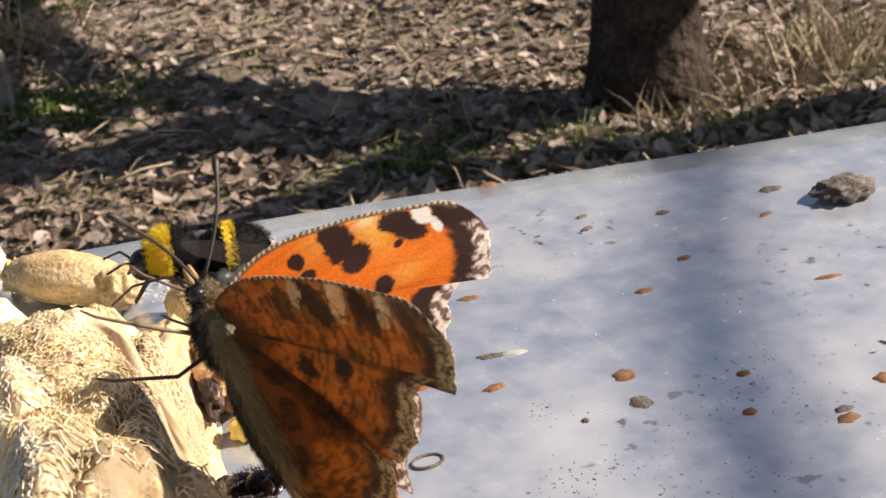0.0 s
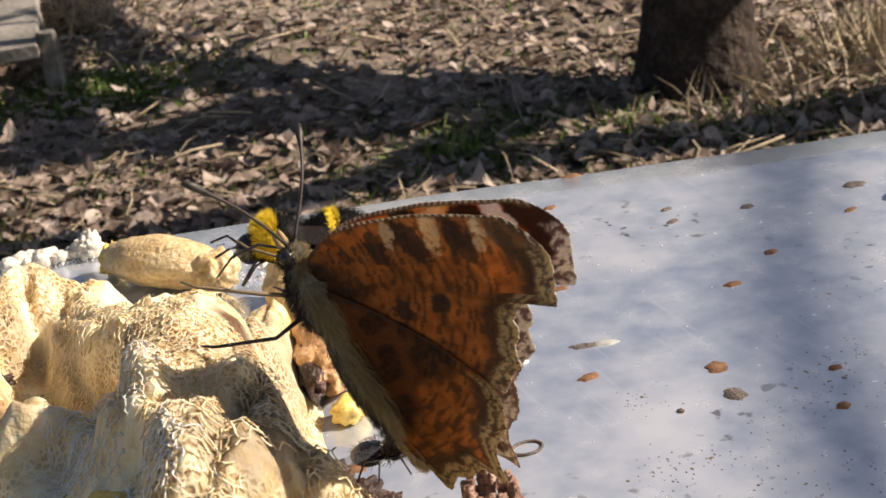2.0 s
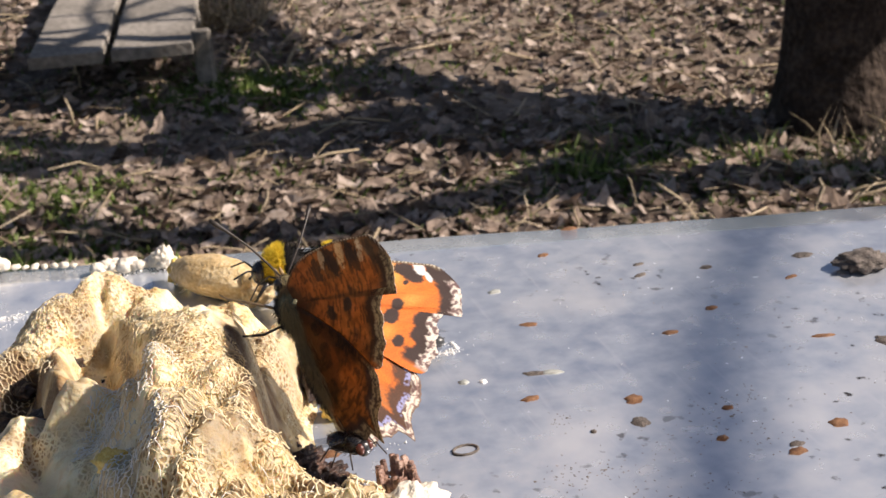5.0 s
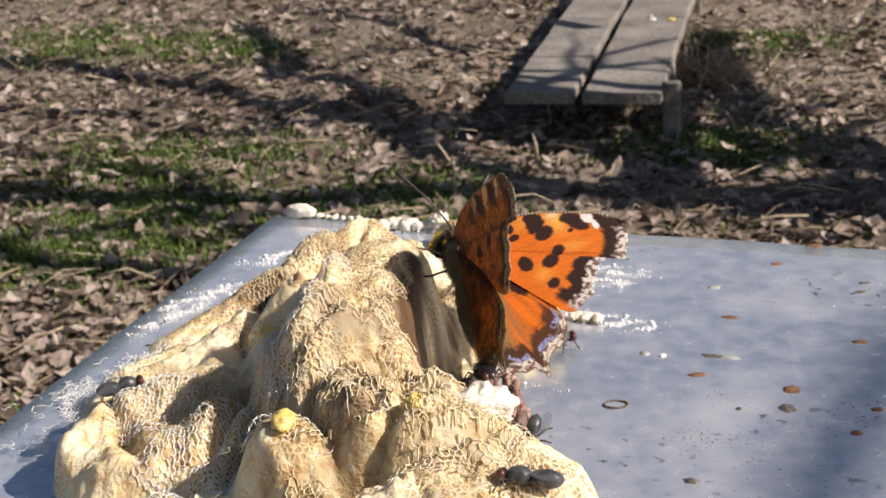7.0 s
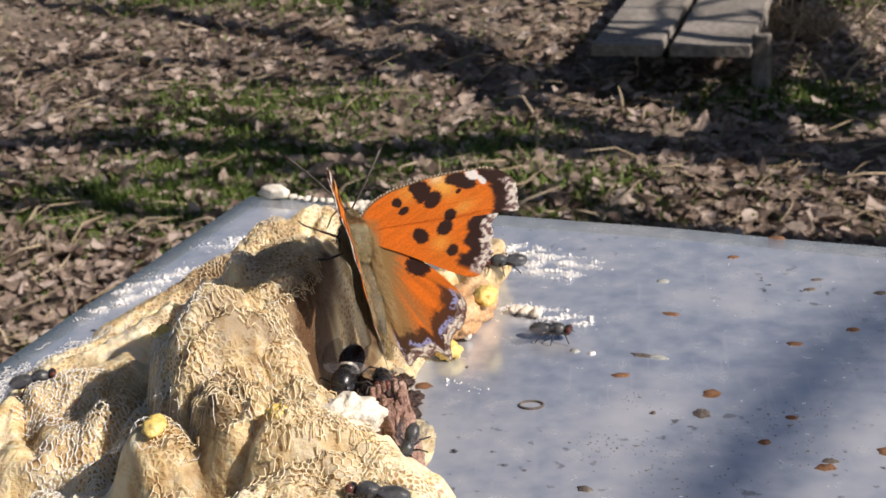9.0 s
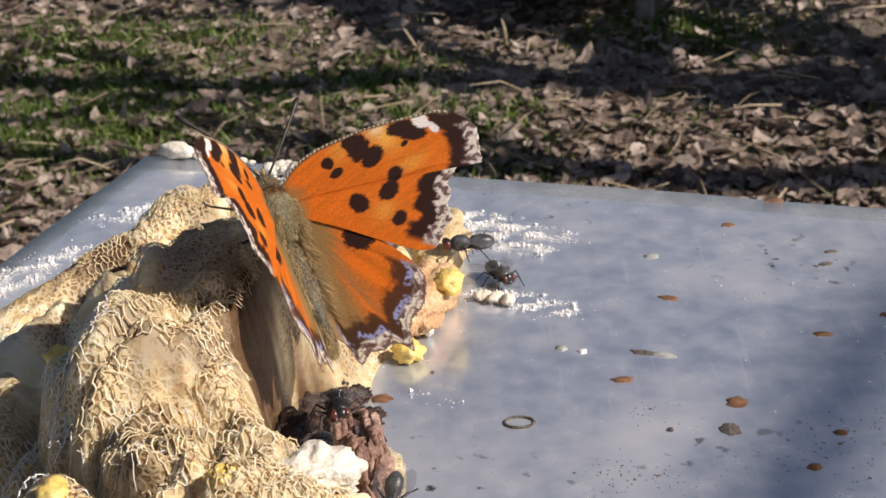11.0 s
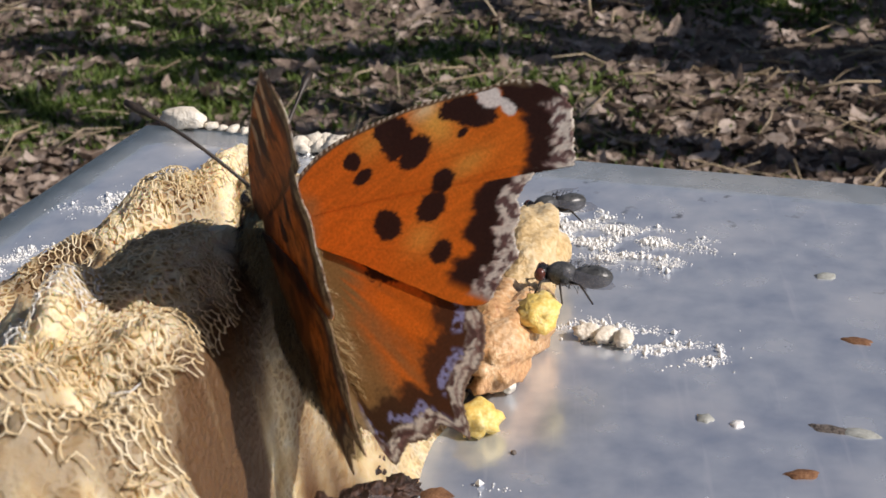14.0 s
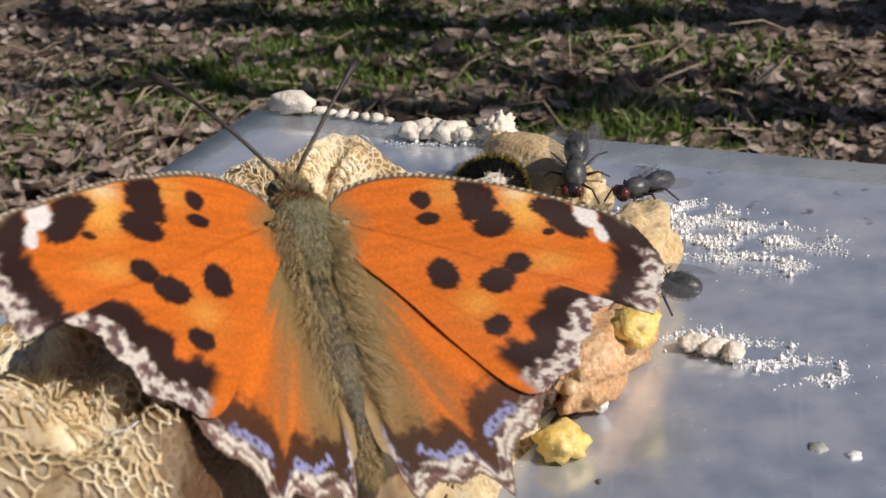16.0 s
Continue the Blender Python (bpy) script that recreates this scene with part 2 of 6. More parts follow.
ROTTEN = material("dark_fruit", [(0.010, 0.007, 0.005), (0.028, 0.016, 0.011), (0.085, 0.045, 0.028)], 220, 0.35, bump=0.9, bump_scale=900, bump_far=0.0012)
PEEL = material("brown_peel", [(0.012, 0.007, 0.005), (0.045, 0.022, 0.015), (0.14, 0.075, 0.05)], 260, 0.45, bump=0.9, bump_scale=1000, bump_far=0.0012)
STALK = material("reddish_stalk", [(0.13, 0.065, 0.045), (0.31, 0.18, 0.13), (0.52, 0.37, 0.29)], 240, 0.55, bump=0.9, bump_scale=1000, bump_far=0.001)
BLACK = material("black_shell", [(0.008, 0.008, 0.009), (0.022, 0.021, 0.022)], 500, 0.28, bump=0.2, bump_scale=2500, bump_far=0.0002)
GREY = material("grey_fly_shell", [(0.02, 0.021, 0.022), (0.06, 0.062, 0.062), (0.12, 0.12, 0.115)], 700, 0.35, bump=0.3, bump_scale=2500, bump_far=0.0002)
EYE = material("dull_red_eye", [(0.07, 0.022, 0.016), (0.12, 0.04, 0.028)], 900, 0.25, bump=0.0)
FUR_BLACK = material("black_fur", [(0.003, 0.003, 0.003), (0.011, 0.010, 0.009)], 500, 0.75, bump=0.0, spec=0.15)
FUR_YELLOW = material("yellow_fur", [(0.66, 0.47, 0.02), (0.82, 0.64, 0.05)], 500, 0.7, bump=0.0, per_piece=0.4)
FUR_PALE = material("pale_fur", [(0.60, 0.55, 0.45), (0.78, 0.74, 0.64)], 500, 0.7, bump=0.0, per_piece=0.3)
FUR_OLIVE = material("olive_fur", [(0.22, 0.175, 0.08), (0.36, 0.29, 0.14), (0.48, 0.40, 0.22)], 300, 0.7, bump=0.0, per_piece=0.5, spread=(0.25, 0.75))
BODY_OLIVE = material("olive_body", [(0.022, 0.018, 0.011), (0.06, 0.05, 0.028), (0.13, 0.11, 0.06)], 320, 0.6, bump=0.6, bump_scale=2200, bump_far=0.0004)
BODY_GREEN = material("green_down", [(0.075, 0.08, 0.045), (0.15, 0.15, 0.085), (0.24, 0.225, 0.14)], 420, 0.5, bump=0.6, bump_scale=2400, bump_far=0.0004)
FUR_TAN = material("tan_fur", [(0.26, 0.18, 0.075), (0.42, 0.315, 0.145), (0.55, 0.44, 0.24)], 300, 0.7, bump=0.0, per_piece=0.5, spread=(0.25, 0.75))
FUR_DARK = material("dark_brown_fur", [(0.010, 0.007, 0.005), (0.03, 0.02, 0.013), (0.07, 0.048, 0.03)], 300, 0.7, bump=0.0, per_piece=0.5)
FUR_BROWN = material("brown_fur", [(0.17, 0.10, 0.04), (0.36, 0.235, 0.105)], 500, 0.7, bump=0.0, per_piece=0.4)
LEG = material("dark_leg", [(0.015, 0.011, 0.009), (0.05, 0.038, 0.028)], 500, 0.5, bump=0.0)
SHIN = material("tan_leg", [(0.16, 0.105, 0.055), (0.30, 0.22, 0.13)], 500, 0.55, bump=0.0)
SCALES = painted("wing_scales", 0.6, 0.28)
CLEAR = film_wing("clear_wing", (0.10, 0.10, 0.11), 0.45)
SMOKY = film_wing("smoky_wing", (0.05, 0.04, 0.035), 0.28)


# ---- mesh helpers
def part(name, bm, mat, parent=None, label=""):
    mesh = bpy.data.meshes.new(name)
    bm.to_mesh(mesh)
    bm.free()
    return dress(name, mesh, mat, parent, label)


def dress(name, mesh, mat, parent=None, label="", smooth=True):
    mesh.materials.append(mat)
    if smooth:
        mesh.shade_smooth()
    ob = new(name, mesh)
    if parent:
        ob.parent = parent
    if label:
        tagged(ob, label)
    return ob


def solid(name, verts, faces, mat, parent=None, label="", smooth=True):
    mesh = bpy.data.meshes.new(name)
    mesh.from_pydata([tuple(v) for v in verts], [], [tuple(f) for f in faces])
    mesh.update()
    return dress(name, mesh, mat, parent, label, smooth)


def thing(name, m=None, **tags):
    ob = new(name)
    ob.empty_display_size = 0.01
    if m:
        ob.matrix_world = m
    return tagged(ob, **tags)


def tube_arrays(path, radii, sides=6):
    """A closed tube along points, with one radius for each."""
    path = [Vector([float(c) for c in p]) for p in path]
    verts, faces = [], []
    for k, p in enumerate(path):
        way = (path[min(k + 1, len(path) - 1)] - path[max(k - 1, 0)]).normalized()
        side = way.cross(Vector((0.31, 0.17, 0.93))).normalized()
        up = side.cross(way)
        for s in range(sides):
            a = 2 * math.pi * s / sides
            verts.append(p + float(radii[k]) * (math.cos(a) * side + math.sin(a) * up))
    for k in range(len(path) - 1):
        for s in range(sides):
            a, b = k * sides + s, k * sides + (s + 1) % sides
            faces.append((a, b, b + sides, a + sides))
    faces.append(tuple(range(sides))[::-1])
    faces.append(tuple(range((len(path) - 1) * sides, len(path) * sides)))
    return verts, faces


def tube(name, path, radii, mat, parent=None, label="", sides=6):
    return solid(name, *tube_arrays(path, radii, sides), mat, parent, label)


def tubes(name, paths, radius, mat, parent=None, label="", sides=4):
    verts, faces = [], []
    for p in paths:
        v, f = tube_arrays(p, [radius] * len(p), sides)
        faces += [tuple(i + len(verts) for i in face) for face in f]
        verts += v
    return solid(name, verts, faces, mat, parent, label)


def lump(size, rough=0.15, seed=0, cut=3, freq=1.6):
    """A rounded, uneven lump of the given half sizes."""
    bm = bmesh.new()
    bmesh.ops.create_icosphere(bm, subdivisions=cut, radius=1)
    off = Vector((seed * 3.7, seed * 1.3, seed * 7.1))
    for v in bm.verts:
        v.co *= 1 + rough * (noise.noise(v.co * freq + off) + 0.5 * noise.noise(v.co * freq * 3 + off) + 0.25 * noise.noise(v.co * freq * 8 + off))
        v.co = Vector((v.co.x * size[0], v.co.y * size[1], v.co.z * size[2]))
    return bm


def ball(size, at=(0, 0, 0), cut=3, rough=0.03):
    bm = lump(size, rough, at[1] * 100, cut)
    bmesh.ops.translate(bm, verts=bm.verts, vec=at)
    return bm


def fur(name, mat, parent, centre, size, count, length, seed, lean=(0, -0.6, 0), only=None, width=0.00007, label=""):
    """Short tapering hairs standing on an egg-shaped body."""
    g = np.random.default_rng(seed)
    verts, faces = [], []
    for _ in range(count):
        d = Vector(g.normal(size=3)).normalized()
        if only and not only(d):
            continue
        root = Vector([centre[k] + 0.95 * size[k] * d[k] for k in range(3)])
        out = (Vector([d[k] / size[k] for k in range(3)]).normalized() + Vector(lean) + 0.3 * Vector(g.normal(size=3))).normalized()
        side = out.cross(Vector(g.normal(size=3))).normalized() * width
        k = len(verts)
        reach = float(length * g.uniform(0.6, 1.15))
        bend = Vector(g.normal(size=3)) * reach * 0.12
        mid, tip = root + out * (reach * 0.55) + bend, root + out * reach
        verts += [root - side, root + side, mid + side * 0.7, mid - side * 0.7, tip]
        faces += [(k, k + 1, k + 2, k + 3), (k + 3, k + 2, k + 4)]
    return tagged(solid(name, verts, faces, mat, parent, label, smooth=False), kind="stuff")


# ---- ground, to the horizon
def hills(x, y):
    z = 0
    for a, b, c, d, h in ((2.1, 1.3, 0.4, 1.7, 0.010), (5.3, -3.1, 1.2, 0.3, 0.008), (-7.7, 9.1, 2.2, 4.0, 0.006), (17, 13, 0.7, 2.0, 0.004), (-23, 31, 1.1, 0.2, 0.003)):
        z = z + h * np.sin(a * x + b * y + c) * np.cos(d + b * x - a * y * 0.7)
    return z


def build_ground():
    xs = np.concatenate([[-200, -80, -30, -12, -6], np.linspace(-3, 3, 151), [6, 12, 30, 80, 200]])
    ys = np.concatenate([[-200, -80, -30, -12, -4, -1], np.linspace(0.2, 6, 146), [9, 15, 30, 80, 200]])
    gx, gy = np.meshgrid(xs, ys)
    z = GROUND + hills(gx, gy) * (np.hypot(gx, gy) < 8)
    z += rng.normal(0, 0.003, z.shape) * (np.hypot(gx, gy) < 8)
    w = len(xs)
    faces = [(j * w + i, j * w + i + 1, (j + 1) * w + i + 1, (j + 1) * w + i) for j in range(len(ys) - 1) for i in range(w - 1)]
    return tagged(solid("ground", np.stack([gx, gy, z], -1).reshape(-1, 3), faces, SOIL), "damp bare woodland soil strewn with dead leaves", "ground", kind="structure")


ground = build_ground()


def leaf_shape(g, size):
    """One curled, lobed dead leaf about its own centre: 9 points and 8 faces."""
    curl, fold = g.uniform(-0.5, 0.9), g.uniform(0.1, 0.6)
    pts = [(0, 0, 0)]
    for k in range(8):
        a = 2 * math.pi * k / 8
        r = size * (0.5 if k % 2 else 0.62) * g.uniform(0.75, 1.15)
        x, y = r * math.cos(a) * 1.25, r * math.sin(a) * 0.85
        pts.append((x, y, curl * (x * x) / size + fold * abs(y) + g.normal(0, 0.05) * size))
    return np.array(pts), [(0, 1 + k, 1 + (k + 1) % 8) for k in range(8)]


def scattered(count, make, place, lift=0.004, tilt=0.3):
    verts, faces = [], []
    for _ in range(count):
        x, y = place()
        p, f = make(rng)
        m = Euler((rng.normal(0, tilt), rng.normal(0, tilt), rng.uniform(0, 6.28))).to_matrix()
        q = p @ np.array(m).T + (x, y, GROUND + hills(x, y) + lift * rng.uniform(0.5, 3))
        faces += [tuple(i + len(verts) for i in face) for face in f]
        verts += [tuple(v) for v in q]
    return verts, faces


def litter_place():
    while True:
        y = 1.15 + 3.6 * rng.random() ** 1.35
        x = rng.uniform(-0.85, 0.95) * y + 0.05
        clear = abs(math.sin(3.1 * x + 1.0) * math.cos(2.3 * y)) ** 0.5
        if rng.random() < 0.35 + 0.65 * clear:
            return x, y


tagged(solid("leaf_litter", *scattered(40000, lambda g: leaf_shape(g, 0.008 + 0.023 * g.random() ** 2.2), litter_place), LEAF, smooth=False),
       "brown and grey dead leaves lying on soil", "leaves", kind="stuff")


def single_leaves(kinds=14, count=280):
    """Leaves that lie on top of the litter, close by the table."""
    g = np.random.default_rng(12)
    shapes = []
    for _ in range(kinds):
        p, f = leaf_shape(g, g.uniform(0.015, 0.034))
        mesh = bpy.data.meshes.new("leaf")
        mesh.from_pydata(p.tolist(), [], f)
        mesh.materials.append(LEAF_TOP)
        shapes.append(mesh)
    for k in range(count):
        y = g.uniform(1.3, 2.1)
        x = g.uniform(-0.6, 0.65) * y
        ob = new("leaf", shapes[k % kinds])
        ob.parent = ground
        ob.matrix_local = pose(x, y, GROUND + float(hills(x, y)) + g.uniform(0.006, 0.014), math.degrees(g.normal(0, 0.3)), math.degrees(g.normal(0, 0.3)), g.uniform(0, 360))


single_leaves()


def yard_place():
    while True:
        x, y = rng.uniform(-4.0, 4.0), rng.uniform(-3.0, 5.5)
        if y < 1.1 or abs(x) > 0.9 * y:
            return x, y


tagged(solid("yard_litter", *scattered(9000, lambda g: leaf_shape(g, 0.016 + 0.03 * g.random()), yard_place), LEAF, smooth=False),
       "sparse dead leaves on bare soil around the table", "leaves", kind="stuff")


def twig_shape(g):
    n, reach = 3, g.uniform(0.03, 0.14)
    bend = g.normal(0, 0.12, 2) * reach
    path = [Vector((t * reach - reach / 2, bend[0] * math.sin(3 * t), bend[1] * math.sin(3 * t) + 0.004)) for t in (0, 0.5, 1)]
    r = g.uniform(0.0007, 0.0022)
    v, f = tube_arrays(path, [r, r, r * 0.5], 3)
    return np.array(v), f


tagged(solid("twig_litter", *scattered(2600, twig_shape, litter_place, 0.006, 0.2), STRAW), "pale dry twigs and stems on soil", "twigs", kind="stuff")

CLUMPS = ((-0.65, 2.39), (-0.51, 2.09), (-1.0, 3.3), (0.60, 3.06), (0.38, 2.30), (-0.60, 1.95), (-0.59, 1.75), (-0.20, 1.50), (-0.62, 1.88), (-0.10, 1.57), (-0.04, 1.82),
          (0.37, 2.27), (1.08, 1.40), (-0.74, 1.80), (-0.13, 1.56), (0.76, 1.62), (-0.24, 1.95), (-0.69, 2.21), (-0.54, 1.82), (-0.71, 1.85), (-0.95, 1.60), (1.5, 1.5),
          (-1.5, 3.6), (-1.08, 3.55), (-0.74, 3.39), (-0.60, 3.25), (-0.48, 2.33), (-0.16, 2.07), (-0.49, 2.00))


def grass_place():
    if rng.random() < 0.32:
        return litter_place()
    x, y = CLUMPS[rng.integers(len(CLUMPS))]
    return x + rng.normal(0, 0.10), y + rng.normal(0, 0.07)


def blade_shape(g, low=0.012, high=0.04, wide=0.0022):
    h, lean = g.uniform(low, high), g.normal(0, 0.5)
    w = wide * g.uniform(0.6, 1.5)
    return np.array([(-w, 0, 0), (w, 0, 0), (w * 0.8 + lean * h * 0.4, 0.003, h * 0.6), (-w * 0.8 + lean * h * 0.4, 0.003, h * 0.6), (lean * h, 0.008, h)]), [(0, 1, 2, 3), (3, 2, 4)]


tagged(solid("low_grass", *scattered(42000, lambda g: blade_shape(g, 0.008, 0.022, 0.002), grass_place, 0.001, 0.5), GRASS, smooth=False), "low green shoots and moss between leaves", "grass", kind="stuff")


def tuft(name, x, y, spread, count, high, mat, label):
    def place():
        return x + rng.normal(0, spread), y + rng.normal(0, spread * 0.7)
    return tagged(solid(name, *scattered(count, lambda g: blade_shape(g, high * 0.4, high, 0.0016), place, 0.001, 0.75), mat, smooth=False), label, "grass", kind="stuff")


tuft("straw_tuft", 1.40, 1.56, 0.07, 420, 0.13, STRAW, "dry pale grass tuft beside a tree trunk")
tuft("straw_tuft", 1.12, 1.50, 0.07, 130, 0.09, STRAW, "dry bent grass stems at a trunk foot")
tuft("straw_tuft", 0.42, 2.72, 0.05, 300, 0.10, STRAW, "brown dry grass tussock beside a bench")
tuft("green_tuft", 1.02, 1.56, 0.06, 110, 0.05, GRASS, "green grass blades at a trunk foot")
tuft("green_tuft", 0.72, 1.62, 0.03, 90, 0.06, GRASS, "green broad shoots among leaves")
tuft("green_tuft", -0.10, 1.56, 0.035, 160, 0.06, GRASS, "green shoots close by the table")

# two pegs and a dry stalk that stand up from the litter
for x, y, h, lean in ((0.102, 2.519, 0.045, 0.1), (0.072, 2.213, 0.05, -0.15), (0.447, 2.317, 0.06, 0.6), (0.43, 2.33, 0.05, -0.5), (0.10, 2.16, 0.03, 0.3)):
    tagged(tube("dry_stalk", [(x, y, GROUND - 0.01), (x + lean * h * 0.4, y, GROUND + h * 0.6), (x + lean * h, y + 0.005, GROUND + h)], [0.003, 0.0028, 0.0015], STRAW),
           "short pale dry stalk standing in soil", "stalk", group="dry stalks")
tagged(tube("fallen_stick", [(0.36, 1.79, GROUND + 0.022), (0.40, 1.80, GROUND + 0.026), (0.445, 1.802, GROUND + 0.024)], [0.0022, 0.002, 0.0016], STRAW), "pale straight stick lying on leaves", "stick")


# ---- trees
def limb(start, way, reach, radius, depth, g, out):
    path, radii, p, d = [start], [radius], start.copy(), way.normalized()
    steps = 6
    for k in range(steps):
        d = (d + 0.22 * Vector(g.normal(size=3)) + Vector((0, 0, 0.05))).normalized()
        p = p + d * reach / steps
        path.append(p.copy())
        radii.append(radius * (1 - 0.72 * (k + 1) / steps))
        if depth and k >= 1:
            side = d.cross(Vector(g.normal(size=3))).normalized()
            limb(p.copy(), d * 0.7 + side * 0.8, reach * g.uniform(0.42, 0.62), radii[-1] * 0.62, depth - 1, g, out)
    out.append((path, radii))


def tree(x, y, trunk_radius, height, seed, label, fork=0.5, limbs=7, lean=(0.0, 0.0)):
    g = np.random.default_rng(seed)
    top = thing("tree", label=label, category="tree")
    top.location = (x, y, GROUND)
    rings, sides = 26, 40
    verts, faces = [], []
    for k in range(rings + 1):
        t = k / rings
        h = -0.05 + (height + 0.05) * t
        flare = 1 + 0.22 * math.exp(-max(h, 0) / 0.05)
        for s in range(sides):
            a = 2 * math.pi * s / sides
            groove = 0.05 * noise.noise((math.cos(a) * 4, math.sin(a) * 4, h * 3 + seed)) + 0.05 * noise.noise((math.cos(a) * 11, math.sin(a) * 11, h * 6 + seed))
            r = trunk_radius * (1 - 0.5 * t) * flare * (1 + groove)
            verts.append((r * math.cos(a) + lean[0] * h, r * math.sin(a) + lean[1] * h, h))
    for k in range(rings):
        for s in range(sides):
            faces.append((k * sides + s, k * sides + (s + 1) % sides, (k + 1) * sides + (s + 1) % sides, (k + 1) * sides + s))
    faces.append(tuple(range(rings * sides, (rings + 1) * sides)))
    solid("trunk", verts, faces, BARK, top)
    for k in range(limbs):
        h = height * (fork + (1 - fork) * (k + 0.5) / limbs)
        a = k * 2.4 + seed
        out = []
        limb(Vector((lean[0] * h, lean[1] * h, h)), Vector((math.cos(a), math.sin(a), g.uniform(0.3, 0.9))), g.uniform(1.0, 1.7), trunk_radius * 0.42, 2, g, out)
        verts, faces = [], []
        for path, radii in out:
            v, f = tube_arrays(path, radii, 6)
            faces += [tuple(i + len(verts) for i in face) for face in f]
            verts += v
        solid("limb", verts, faces, BARK, top)
    return top


def swept(top, name, line, s0, s1, r0, r1, wander=0.012):
    """An unseen limb, added between the sun and a line over the soil to shade it, s0 to s1 metres up the sun's rays.
    """
    line = [Vector((x, y, GROUND)) for x, y in line]
    way = [0.0]
    for a, b in zip(line, line[1:]):
        way.append(way[-1] + (b - a).length)
    path, radii, n = [], [], 14
    for k in range(n + 1):
        t = k / n
        d = t * way[-1]
        q = max(i for i in range(len(line) - 1) if way[i] <= d + 1e-9)
        g = line[q].lerp(line[q + 1], (d - way[q]) / max(1e-6, way[q + 1] - way[q]))
        p = g + TO_SUN * (s0 + (s1 - s0) * t) - top.location
        path.append(p + wander * Vector((noise.noise(p * 9), noise.noise(p * 9 + Vector((5, 0, 0))), noise.noise(p * 7))))
        radii.append(r0 + (r1 - r0) * t)
    verts, faces = tube_arrays(path, radii, 7)
    g = np.random.default_rng(int(1000 * abs(line[0].x) + 100 * line[-1].y))
    for k in range(3, n, 2):        # twigs along the limb
        side = (path[k] - path[k - 1]).normalized() + 0.9 * Vector(g.normal(size=3)).normalized()
        reach = g.uniform(0.10, 0.32)
        tip = path[k] + side.normalized() * reach
        v, f = tube_arrays([path[k], path[k].lerp(tip, 0.5) + 0.02 * Vector(g.normal(size=3)), tip], [radii[k] * 0.35, radii[k] * 0.25, 0.001], 5)
        faces += [tuple(i + len(verts) for i in face) for face in f]
        verts += v
    return solid(name, verts, faces, BARK, top)


garden_tree = tree(1.155, 1.675, 0.085, 0.92, 3, "dark rough-barked bare tree in leaf litter", 0.9, 0)
# limbs out of view, each placed to throw shade along its line of soil
for line, s0, s1, r0, r1 in (
        (((0.98, 1.72), (0.84, 1.86), (0.62, 1.98), (0.43, 1.97), (0.22, 1.97), (0.0, 2.03), (-0.35, 2.05), (-0.6, 2.12), (-0.93, 2.16), (-1.2, 2.25)), 1.2, 2.3, 0.092, 0.032),
        (((0.99, 1.80), (0.86, 1.94), (0.72, 2.04), (0.58, 2.13), (0.45, 2.25), (0.36, 2.45)), 1.1, 1.7, 0.048, 0.026),
        (((0.45, 2.14), (0.25, 2.23), (0.09, 2.31), (-0.03, 2.36), (-0.15, 2.47), (-0.30, 2.62), (-0.44, 2.68), (-0.63, 2.91), (-0.85, 3.06), (-1.07, 3.22), (-1.4, 3.34)), 1.3, 2.6, 0.052, 0.028),
        (((0.24, 1.98), (0.27, 2.22), (0.30, 2.41), (0.41, 2.91), (0.48, 3.13)), 1.2, 2.0, 0.050, 0.034),
        (((0.66, 2.06), (0.57, 2.30), (0.47, 2.45), (0.46, 2.80), (0.46, 3.12)), 0.9, 1.9, 0.046, 0.026),
        (((-0.26, 2.66), (-0.32, 2.86), (-0.51, 3.25), (-0.67, 3.64)), 1.85, 2.5, 0.026, 0.014),
        (((-0.46, 2.96), (-0.51, 3.12), (-0.60, 3.40), (-0.67, 3.64)), 2.05, 2.5, 0.020, 0.012),
        (((0.10, 2.92), (0.01, 3.03), (-0.14, 3.18), (-0.29, 3.56), (-0.44, 3.67), (-0.68, 3.9)), 1.7, 2.6, 0.024, 0.013),
        (((-0.32, 2.57), (-0.52, 2.47), (-0.76, 2.67), (-1.03, 2.77), (-1.2, 2.62)), 1.9, 2.4, 0.022, 0.012),
        (((0.20, 2.36), (0.05, 2.44), (-0.06, 2.50), (-0.18, 2.48)), 1.5, 1.9, 0.020, 0.012)):
    swept(garden_tree, "limb", line, s0, s1, r0, r1)
# an added tree out of view; trunk and limbs only darken the soil
soil_shade_tree = tree(1.93, 1.10, 0.105, 1.15, 8, "unseen bare young tree added to shade the soil", 0.9, 0)
